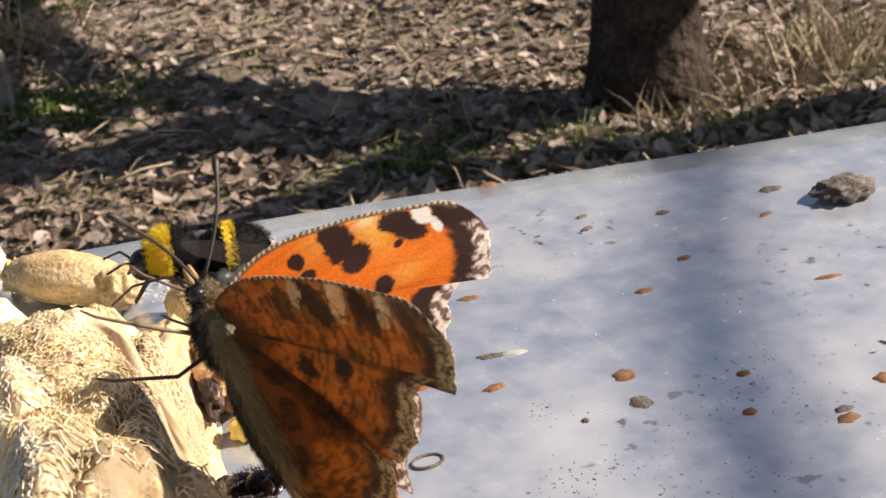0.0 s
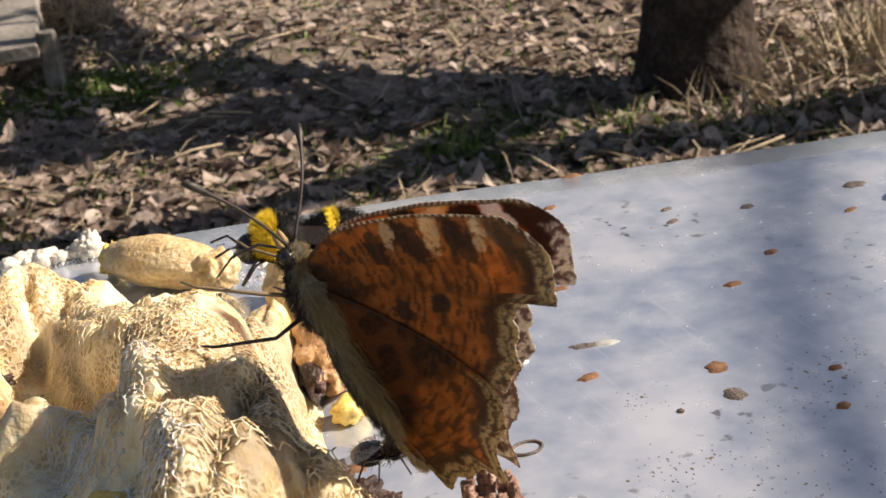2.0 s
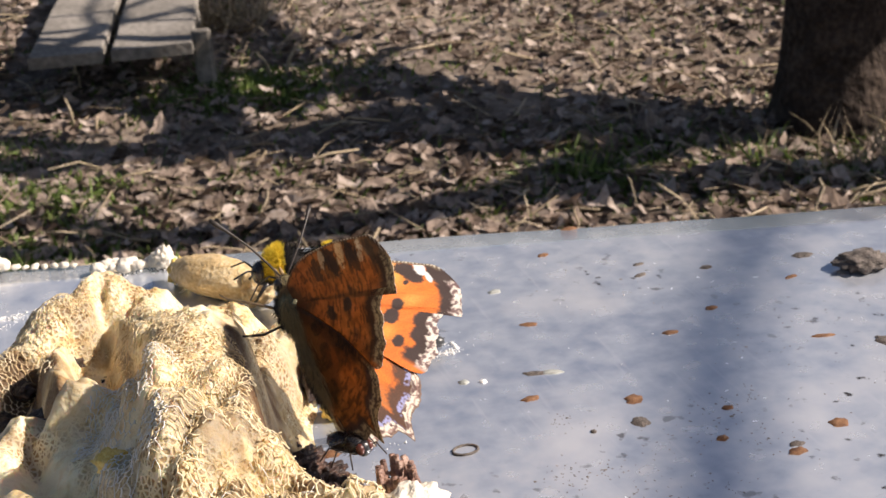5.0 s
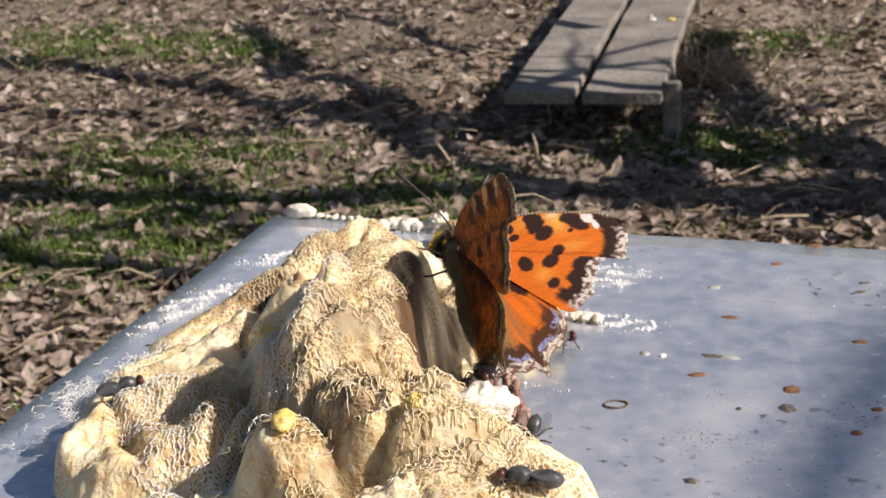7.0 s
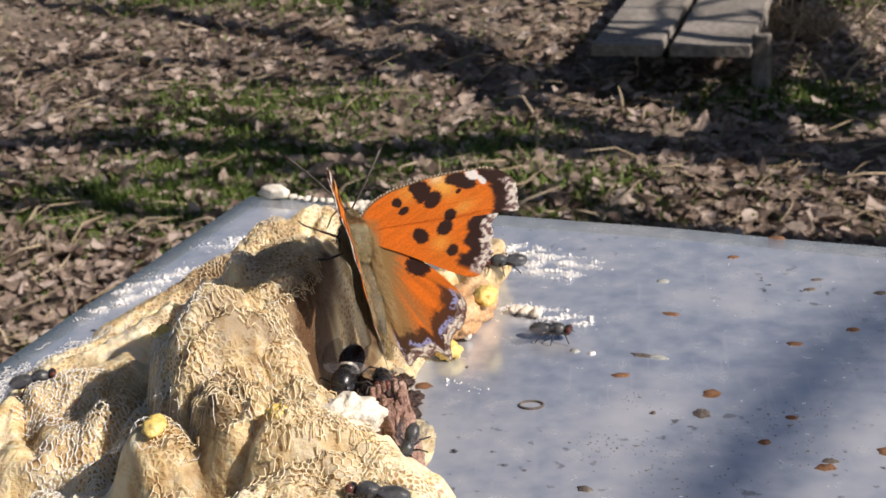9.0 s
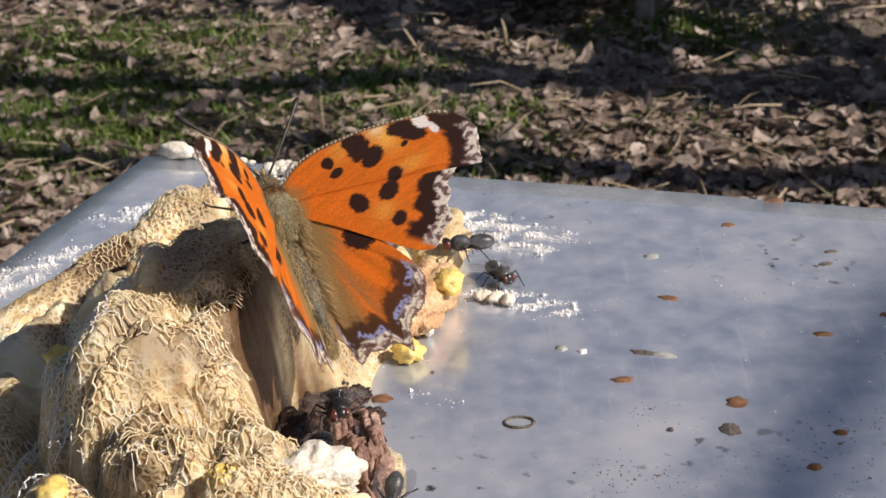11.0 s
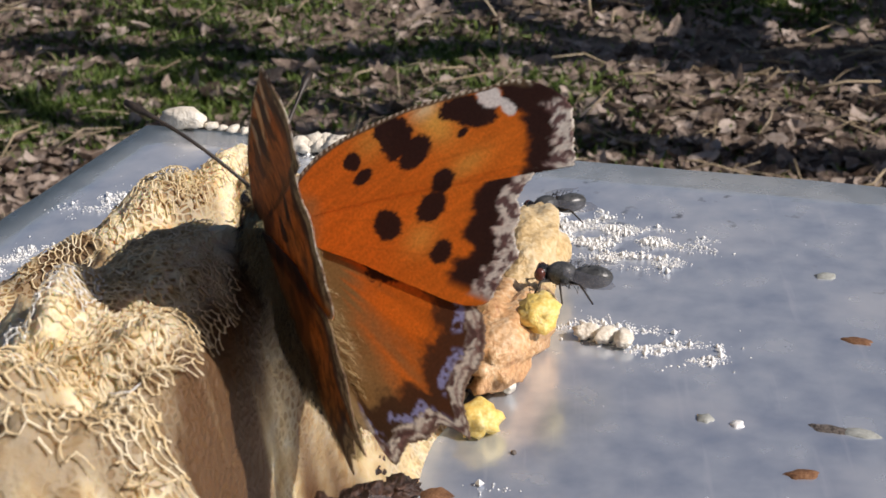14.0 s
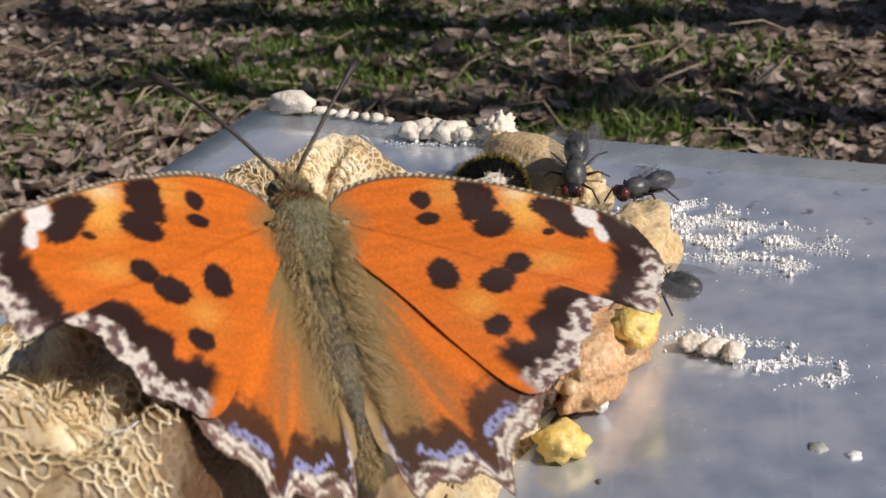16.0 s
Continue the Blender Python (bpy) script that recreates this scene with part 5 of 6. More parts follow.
def bumblebee():
    top = thing("bumblebee", label="black bumblebee with yellow bands feeding by bread", category="bumblebee")
    part("thorax", ball((3.9 * MM, 4.0 * MM, 3.6 * MM), (0, 2.2 * MM, 4.6 * MM)), FUR_BLACK, top)
    part("abdomen", ball((4.2 * MM, 5.6 * MM, 3.9 * MM), (0, -6.2 * MM, 4.2 * MM)), FUR_BLACK, top)
    part("head", ball((2.3 * MM, 1.9 * MM, 2.3 * MM), (0, 6.8 * MM, 3.6 * MM)), BLACK, top)
    fur("black_hair", FUR_BLACK, top, (0, 2.2 * MM, 4.6 * MM), (3.9 * MM, 4.0 * MM, 3.6 * MM), 2600, 1.7 * MM, 60, (0, -0.1, 0), lambda d: d.y < 0.22, 0.00003)
    part("collar_skin", belt((4.15 * MM, 4.25 * MM, 3.85 * MM), (0, 2.2 * MM, 4.6 * MM), 0.18, 0.92), FUR_YELLOW, top)
    part("band_skin", belt((4.4 * MM, 5.8 * MM, 4.1 * MM), (0, -6.2 * MM, 4.2 * MM), 0.0, 0.36), FUR_YELLOW, top)
    part("tail_skin", belt((4.4 * MM, 5.8 * MM, 4.1 * MM), (0, -6.2 * MM, 4.2 * MM), -1.1, -0.9), FUR_PALE, top)
    fur("yellow_collar", FUR_YELLOW, top, (0, 2.2 * MM, 4.6 * MM), (3.9 * MM, 4.0 * MM, 3.6 * MM), 15000, 1.6 * MM, 61, (0, -0.1, 0), lambda d: 0.2 < d.y < 0.9 and d.z > -0.35, 0.00005, "bright yellow furry collar")
    fur("black_hair", FUR_BLACK, top, (0, -6.2 * MM, 4.2 * MM), (4.2 * MM, 5.6 * MM, 3.9 * MM), 6000, 1.3 * MM, 62, (0, -0.6, 0), lambda d: d.y > 0.35 or -0.92 < d.y < 0.02, 0.00003)
    fur("yellow_band", FUR_YELLOW, top, (0, -6.2 * MM, 4.2 * MM), (4.2 * MM, 5.6 * MM, 3.9 * MM), 13000, 1.1 * MM, 63, (0, -0.5, 0), lambda d: 0.02 < d.y < 0.33 and d.z > -0.4, 0.00005, "bright yellow furry band")
    fur("pale_tail", FUR_PALE, top, (0, -6.2 * MM, 4.2 * MM), (4.2 * MM, 5.6 * MM, 3.9 * MM), 3500, 1.2 * MM, 64, (0, -0.5, 0), lambda d: d.y < -0.9, 0.00009, "pale furry tail tip")
    for k in (1, -1):
        wing = [(k * x * 2.1, y * 2.15) for x, y in WING_SHAPE]
        blade_wing("wing", wing, SMOKY, top, pose(k * 2.6 * MM, 1.6 * MM, 7.6 * MM, 4, k * 12, k * 22))
        tube("antenna", [(k * 0.9 * MM, 8.2 * MM, 4.3 * MM), (k * 2.4 * MM, 9.6 * MM, 5.0 * MM), (k * 3.0 * MM, 12.0 * MM, 3.9 * MM)], [0.00022, 0.0002, 0.0002], BLACK, top)
    leg_set(top, [[(2.0, 4.8, 2.6), (4.8, 6.6, 3.0), (5.4, 8.6, 0.2)], [(2.4, 2.6, 2.2), (5.8, 2.4, 3.0), (7.2, 1.0, 0.2)], [(2.4, 0.2, 2.2), (5.4, -2.4, 3.2), (6.2, -6.0, 0.2)]], BLACK, 0.00045)
    return top


def honey_bee():
    top = thing("honey_bee", label="brown furry honey bee in flight", category="bee")
    part("thorax", ball((2.2 * MM, 2.3 * MM, 2.1 * MM), (0, 1.2 * MM, 0)), BODY_OLIVE, top)
    part("abdomen", ball((2.2 * MM, 3.9 * MM, 2.1 * MM), (0, -4.6 * MM, -0.5 * MM)), BLACK, top)
    part("head", ball((1.7 * MM, 1.0 * MM, 1.6 * MM), (0, 4.0 * MM, -0.2 * MM)), BLACK, top)
    fur("brown_hair", FUR_TAN, top, (0, 1.2 * MM, 0), (2.2 * MM, 2.3 * MM, 2.1 * MM), 6000, 0.9 * MM, 70, (0, -0.3, 0), lambda d: d.z < 0.72, 0.00003, "golden brown fur")
    fur("band_hair", FUR_BROWN, top, (0, -4.6 * MM, -0.5 * MM), (2.2 * MM, 3.9 * MM, 2.1 * MM), 2200, 0.7 * MM, 71, (0, -0.6, 0), lambda d: 0.4 < d.y or -0.1 < d.y < 0.1, 0.00005)
    for k in (1, -1):
        wing = [(k * x * 1.25, y * 1.35) for x, y in WING_SHAPE]
        blade_wing("wing", wing, SMOKY, top, pose(k * 1.6 * MM, 1.0 * MM, 1.8 * MM, 4, k * 8, k * 62))
        tube("antenna", [(k * 0.6 * MM, 4.8 * MM, 0.3 * MM), (k * 1.6 * MM, 6.6 * MM, 1.0 * MM), (k * 3.0 * MM, 8.4 * MM, 0.7 * MM)], [0.00015, 0.00014, 0.00014], BLACK, top)
    leg_set(top, [[(1.2, 2.0, -1.6), (2.6, 2.6, -3.0), (2.8, 1.8, -5.0)], [(1.4, 0.2, -1.8), (2.8, -1.0, -3.4), (2.6, -3.0, -5.4)]], BLACK, 0.00028)
    return top


def hover_fly():
    top = fly(1.35, "dark hoverfly with pale bands crawling on gauze", BLACK, 10, 9)
    for k, y in enumerate((-1.6, -3.4, -5.0)):
        bm = ball((1.9 * MM * (1 - 0.12 * k), 0.35 * MM, 1.75 * MM * (1 - 0.12 * k)), (0, y * MM, 2.45 * MM), 2)
        part("band", bm, FUR_PALE, top, "pale yellowish band")
    return top


# ---- the butterfly
FORE = ((1.1, 4.7), (3.3, 5.9), (5.9, 6.4), (8.8, 6.2), (11.6, 5.6), (14.9, 4.8), (18.5, 3.5), (21.2, 2.4), (23.4, 1.5), (24.9, -0.2), (25.8, -2.1), (25.8, -3.5), (24.8, -5.6),
        (23.9, -7.4), (23.4, -6.3), (22.4, -5.8), (21.1, -6.1), (19.0, -7.1), (18.5, -8.6), (17.3, -9.7), (16.8, -11.4), (15.3, -12.0), (14.1, -12.9), (13.0, -13.4), (11.7, -12.9),
        (10.4, -11.7), (8.9, -9.8), (6.8, -7.1), (4.4, -3.9), (2.2, -1.3), (0.4, 1.4))
HIND = ((0.5, 2.0), (4.0, -0.5), (8.0, -5.0), (11.3, -10.0), (12.5, -13.2), (12.1, -15.0), (10.9, -16.9), (9.3, -17.7), (8.3, -19.0), (7.7, -21.6), (6.9, -20.6), (5.8, -19.6),
        (4.4, -20.0), (2.7, -19.6), (1.2, -20.5), (0.6, -19.2), (0.2, -17.2), (-0.5, -16.0), (-0.8, -12.0), (-0.6, -6.0), (-0.3, -1.0))


def smooth_ring(pts, count):
    """A closed curve through the points, evenly spaced, with its share of the way round."""
    p = np.array(pts, float)
    n = len(p)
    out = []
    for k in range(n):
        a, b, c, d = p[k - 1], p[k], p[(k + 1) % n], p[(k + 2) % n]
        for t in np.linspace(0, 1, 24, endpoint=False):
            out.append(0.5 * (2 * b + (c - a) * t + (2 * a - 5 * b + 4 * c - d) * t * t + (3 * b - a - 3 * c + d) * t ** 3))
    out = np.array(out)
    step = np.r_[0, np.cumsum(np.hypot(*np.diff(np.r_[out, out[:1]], axis=0).T))]
    want = np.linspace(0, step[-1], count, endpoint=False)
    closed = np.r_[out, out[:1]]
    return np.stack([np.interp(want, step, closed[:, 0]), np.interp(want, step, closed[:, 1])], -1)


def speckle(u, v, s, seed=0):
    """Smooth random values from 0 to 1 with cells of the size s."""
    x, y = u / s + seed * 17.3, v / s + seed * 5.9
    i, j = np.floor(x), np.floor(y)
    fx, fy = x - i, y - j
    fx, fy = fx * fx * (3 - 2 * fx), fy * fy * (3 - 2 * fy)

    def h(a, b):
        q = np.sin(a * 127.1 + b * 311.7 + seed) * 43758.5453
        return q - np.floor(q)
    return (h(i, j) * (1 - fx) + h(i + 1, j) * fx) * (1 - fy) + (h(i, j + 1) * (1 - fx) + h(i + 1, j + 1) * fx) * fy


def soft(x, lo, hi):
    t = np.clip((x - lo) / (hi - lo), 0, 1)
    return t * t * (3 - 2 * t)


def blend(c, tone, w):
    return c * (1 - w[..., None]) + np.array(tone) * w[..., None]


ORANGE, AMBER, INK, OLIVE = (0.74, 0.175, 0.012), (0.86, 0.46, 0.08), (0.032, 0.012, 0.008), (0.30, 0.19, 0.07)


def blot(u, v, x, y, a, b, turn=0.0, wob=0.16):
    c, s = math.cos(turn), math.sin(turn)
    p, q = (u - x) * c + (v - y) * s, -(u - x) * s + (v - y) * c
    d = np.hypot(p / a, q / b) + wob * (speckle(u, v, 0.5, 3) - 0.5) + 0.25 * (speckle(u, v, 0.16, 4) - 0.5)
    return 1 - soft(d, 0.88, 1.1)


def glow(u, v, x, y, a, b, turn=0.0):
    c, s = math.cos(turn), math.sin(turn)
    p, q = (u - x) * c + (v - y) * s, -(u - x) * s + (v - y) * c
    return np.exp(-(p / a) ** 2 - (q / b) ** 2)


def fore_upper(u, v, edge, outer):
    """Colours of the upper side of the forewing; edge: millimetres to the rim; outer: 1 along the outer margin."""
    n1, n2 = speckle(u, v, 0.35, 1), speckle(u, v, 1.3, 2)
    streak = speckle(u * 0.35 + v * 0.1, v * 3 - u * 0.3, 1.0, 5)
    c = np.empty(u.shape + (3,))
    c[:] = ORANGE
    c *= (0.88 + 0.24 * streak)[..., None]
    c = blend(c, AMBER, np.clip(0.45 * glow(u, v, 10.0, 4.4, 1.8, 1.4) + 0.9 * glow(u, v, 15.6, 2.6, 1.5, 2.2, 0.3) + 0.5 * glow(u, v, 10.4, -5.6, 1.5, 1.3) + 0.5 * glow(u, v, 16.6, -2.4, 2.0, 0.9), 0, 1))
    c = blend(c, (0.86, 0.68, 0.38), 0.9 * glow(u, v, 15.4, 4.1, 1.2, 0.8))
    c = blend(c, OLIVE, 0.9 * (1 - soft(np.hypot(u, v - 2.5) + 1.2 * (n2 - 0.5), 1.0, 4.6)))
    vein = np.zeros(u.shape)
    for a, b, k in ((0.10, 4.1, -0.006), (-0.22, 3.4, -0.004), (-0.62, 2.6, 0.004), (-0.42, 3.0, 0.0), (-0.9, 1.6, 0.004)):
        vein = np.maximum(vein, 1 - soft(np.abs(v - (b + a * u + k * u * u)) * 1.0, 0.04, 0.16))
    c = blend(c, (0.50, 0.12, 0.01), 0.35 * vein * soft(u, 3, 6))
    ink = np.zeros(u.shape)
    for x, y, a, b, t in ((7.8, 3.85, 0.75, 0.72, 0), (8.1, 2.1, 0.85, 0.55, 0.1), (12.1, 3.3, 1.35, 1.7, -0.5), (13.0, 1.3, 1.5, 1.15, 0.2), (11.6, 4.6, 1.0, 0.9, 0), (14.1, -2.4, 1.0, 0.85, 0.2),
                          (8.25, -2.9, 1.1, 1.3, 0.3), (12.3, -3.75, 1.35, 1.0, 0.25), (11.5, -7.6, 1.0, 0.8, 0.2), (18.0, 2.3, 1.7, 0.95, -0.35), (19.0, 0.9, 1.6, 0.9, -0.5), (17.3, 0.35, 0.5, 0.3, 0)):
        ink = np.maximum(ink, blot(u, v, x, y, 1.12 * a, 1.12 * b, t))
    ink = np.maximum(ink, blot(u, v, 22.6, 0.6, 1.3, 1.5, -0.5))
    band = 1 - soft(edge + 0.9 * (n2 - 0.5) + 0.5 * (n1 - 0.5), 3.7, 4.6)
    ink = np.maximum(ink, np.maximum(band * outer, soft(u + 0.35 * v + 0.7 * (n2 - 0.5), 21.6, 22.3)))
    c = blend(c, INK, ink)
    c = blend(c, (0.86, 0.83, 0.78), np.clip(blot(u, v, 20.6, 1.75, 0.9, 1.15, 0.35) + blot(u, v, 21.5, 0.0, 0.5, 0.9, 0.2), 0, 1))
    rim = (1 - soft(edge + 0.8 * (n1 - 0.5), 1.5, 2.0)) * outer
    fleck, fine = speckle(u, v, 0.55, 8), speckle(u, v, 0.2, 9)
    c = blend(c, (0.15, 0.085, 0.08), rim)
    c = blend(c, (0.84, 0.78, 0.68), 0.95 * rim * soft(fleck + 0.6 * (fine - 0.5) + 0.16 * soft(-v, -2.5, 5.5), 0.55, 0.70))
    c = blend(c, (0.40, 0.24, 0.20), 0.6 * rim * soft(fine, 0.7, 0.85))
    costa = (1 - soft(edge + 0.25 * (n1 - 0.5), 0.75, 1.15)) * (1 - outer) * soft(v, 0.2, 1.2)
    c = blend(c, (0.13, 0.085, 0.045), costa)
    c = blend(c, (0.76, 0.68, 0.52), costa * soft(np.sin(u * 11 + edge * 3 + n1 * 2.5), 0.2, 0.6) * (1 - soft(edge, 0.35, 0.75)))
    return c


def hind_upper(u, v, edge, outer):
    n1, n2 = speckle(u, v, 0.3, 11), speckle(u, v, 1.1, 12)
    ray_ = speckle(np.arctan2(u + 0.5, -v + 1.5) * 26, np.hypot(u, v) * 0.22, 1.0, 13)
    c = np.empty(u.shape + (3,))
    c[:] = ORANGE
    c *= (0.8 + 0.35 * ray_)[..., None]
    hair = u + 0.10 * v + 2.6 * (ray_ - 0.5) + 0.7 * (n1 - 0.5)
    c = blend(c, OLIVE, np.clip(0.95 * (1 - soft(hair, 0.4, 5.6)) + 0.8 * (1 - soft(np.hypot(u, v) + 2 * (ray_ - 0.5), 2.5, 8.5)), 0, 1))
    c = blend(c, (0.50, 0.37, 0.19), 0.7 * (1 - soft(u, -0.2, 2.6)) * soft(ray_, 0.35, 0.75))
    c = blend(c, INK, blot(u, v, 7.0, -5.3, 2.1, 1.8, -0.5))
    band = 1 - soft(edge + 1.2 * (n2 - 0.5) + 0.9 * (n1 - 0.5), 4.2, 5.8)
    c = blend(c, (0.06, 0.028, 0.014), 0.95 * band * outer)
    blue = (1 - soft(np.abs(edge - 2.35 + 0.35 * np.sin(np.arctan2(v + 8, u) * 15)), 0.36, 0.62)) * soft(np.sin(np.arctan2(v + 8, u) * 15 + 0.7), -0.9, -0.45) * soft(n1, 0.25, 0.5)
    c = blend(c, (0.34, 0.36, 0.62), blue * outer)
    rim = (1 - soft(edge + 0.5 * (n1 - 0.5), 1.5, 1.9)) * outer
    fleck = speckle(u, v, 0.6, 15)
    c = blend(c, (0.84, 0.77, 0.64), rim)
    c = blend(c, (0.13, 0.07, 0.06), rim * soft(fleck + 0.35 * n1, 0.72, 0.85))
    c = blend(c, (0.30, 0.17, 0.14), 0.8 * (1 - soft(np.abs(edge - 0.75 + 0.5 * (fleck - 0.5)), 0.08, 0.22)) * outer)
    c = blend(c, (0.22, 0.14, 0.10), (1 - soft(edge + 0.2 * (n1 - 0.5), 0.15, 0.4)) * outer)
    return c


def under(u, v, edge, outer, hind):
    """The mottled brown underside, with fine dark cross-strokes."""
    n1, n2, n3 = speckle(u, v, 0.22, 21), speckle(u, v, 1.6, 22), speckle(u, v, 0.7, 25)
    across = np.hypot(u - 1, v - (0 if hind else 3))
    stroke = speckle(across * 3.2, np.arctan2(v - 2, u + 2) * 14, 1.0, 23)
    reach = np.hypot(u, v - 1)
    c = np.empty(u.shape + (3,))
    c[:] = (0.36, 0.115, 0.022)
    c *= (0.45 + 0.75 * n3 + 0.35 * (n2 - 0.5))[..., None]
    c = blend(c, (0.035, 0.016, 0.008), 0.75 * soft(stroke + 0.25 * (n1 - 0.5), 0.55, 0.72))
    if hind:
        # a black inner half with a jagged border, and a rust-coloured field beyond it
        border = 13.2 + 1.5 * np.sin(np.arctan2(u + 1, -v) * 9) + 2.2 * (n2 - 0.5)
        dark = np.maximum(1 - soft(reach, border - 0.8, border + 0.8), soft(v - 0.2 * u, -9.5, -6.5))
        c = blend(c, (0.014, 0.008, 0.005), 0.94 * dark * (0.85 + 0.15 * n1))
        c = blend(c, (0.20, 0.060, 0.014), 0.45 * dark * soft(n2, 0.6, 0.8))
    else:
        root = 1 - soft(reach + 2.2 * (n2 - 0.5), 3.5, 6.5)
        c = blend(c, (0.02, 0.011, 0.007), 0.9 * root)
        for x, y, a, b, t in ((9.3, 3.2, 1.0, 1.7, 0.2), (13.4, 2.6, 1.3, 2.6, 0.3), (18.2, 0.9, 1.3, 2.6, 0.2), (12.6, -3.6, 1.1, 1.0, 0.0), (8.4, -2.8, 0.9, 1.0, 0.0), (22.6, -0.4, 0.8, 1.8, 0.2)):
            c = blend(c, (0.028, 0.015, 0.010), 0.9 * blot(u, v, x, y, a, b, t, 0.5))
        for x, y, a, b, t in ((11.3, 4.0, 0.7, 1.5, -0.2), (15.8, 2.7, 1.0, 2.0, -0.2), (20.4, 0.9, 0.7, 1.7, -0.3)):
            c = blend(c, (0.62, 0.45, 0.25), 0.95 * blot(u, v, x, y, a, b, t, 0.5) * soft(n1 + 0.4 * n3, 0.3, 0.7))
        c = blend(c, (0.13, 0.075, 0.035), 0.6 * soft(u + 0.4 * v, 20.0, 23.5))
    band = 1 - soft(edge + 1.1 * (n2 - 0.5) + 0.4 * (n1 - 0.5), 2.6, 3.6)
    c = blend(c, (0.030, 0.017, 0.012), 0.85 * band * outer)
    rim = (1 - soft(edge + 0.6 * (n1 - 0.5), 1.5, 2.1)) * outer
    c = blend(c, (0.34, 0.25, 0.12), rim * soft(n1 + 0.5 * n3, 0.45, 0.75))
    c = blend(c, (0.03, 0.018, 0.012), 0.8 * (1 - soft(np.abs(edge - 0.9 + 0.5 * (n3 - 0.5)), 0.1, 0.25)) * outer)
    costa = (1 - soft(edge, 0.5, 0.9)) * (1 - outer)
    c = blend(c, (0.05, 0.03, 0.02), 0.7 * costa)
    if not hind:
        c = blend(c, (0.72, 0.62, 0.45), costa * soft(np.sin(u * 9 + n1 * 2.5), 0.35, 0.7) * (1 - soft(edge, 0.3, 0.6)) * soft(u, 4, 8))
    return c


def wing(name, parent, outline, base, side, hind, label):
    """A wing as a thin two-sided blade over (u, v): outwards and towards the head, in millimetres."""
    around, along = 420, 96
    ring = smooth_ring(outline, around)
    far = np.hypot(*(ring - base).T)
    turn = np.arange(around)
    if hind:
        outer = 1 - soft(ring[:, 1], -13.0, -11.0)
        outer = outer * soft(ring[:, 0], -0.2, 0.5)
    else:
        outer = soft(ring[:, 0] + 0.25 * ring[:, 1], 9.4, 10.8) * (1 - soft(ring[:, 1] - (6.6 - 0.26 * ring[:, 0]), -2.3, -1.2))
    ring = ring + (np.sin(turn * 2.1) * 0.07 + np.sin(turn * 0.83) * 0.06)[:, None] * (ring - base) / far[:, None] * (0.4 + 0.6 * outer)[:, None]
    r = np.linspace(0.03, 1, along) ** 0.8
    pts = base + r[:, None, None] * (ring - base)[None]
    u, v = pts[..., 0], pts[..., 1]
    edge = (1 - r)[:, None] * far[None]
    o = np.broadcast_to(outer, u.shape)
    camber = 0.35 * np.sin(np.clip(u / 26, 0, 1) * 3.1) + 0.10 * np.sin(v * 1.1 + u * 0.25) * np.clip(u / 14, 0, 1) + (-0.14 if hind else 0.14)
    gap = 0.05
    verts = np.concatenate([np.stack([side * u, v, camber + gap], -1).reshape(-1, 3), np.stack([side * u, v, camber - gap], -1).reshape(-1, 3)]) * MM
    n = along * around
    j, i = np.meshgrid(np.arange(along - 1), np.arange(around), indexing="ij")
    a, b = j * around + i, j * around + (i + 1) % around
    quad = np.stack([a, b, b + around, a + around], -1).reshape(-1, 4)
    rim_a, rim_b = (along - 1) * around + np.arange(around), (along - 1) * around + (np.arange(around) + 1) % around
    rim = np.stack([rim_a, rim_b, rim_b + n, rim_a + n], -1)
    one = quad if side < 0 else quad[:, ::-1]
    two = quad[:, ::-1] if side < 0 else quad
    faces = np.concatenate([one, two + n, rim if side < 0 else rim[:, ::-1]])
    mesh = bpy.data.meshes.new(name)
    mesh.from_pydata(verts.tolist(), [], faces.tolist())
    top = hind_upper(u, v, edge, o) if hind else fore_upper(u, v, edge, o)
    low = under(u, v, edge, o, hind)
    tone = np.ones((2 * n, 4), np.float32)
    tone[:n, :3], tone[n:, :3] = top.reshape(-1, 3), low.reshape(-1, 3)
    layer = mesh.color_attributes.new("pattern", "FLOAT_COLOR", "POINT")
    layer.data.foreach_set("color", np.clip(tone, 0, 1).ravel())
    mesh.update()
    return dress(name, mesh, SCALES, parent, label)


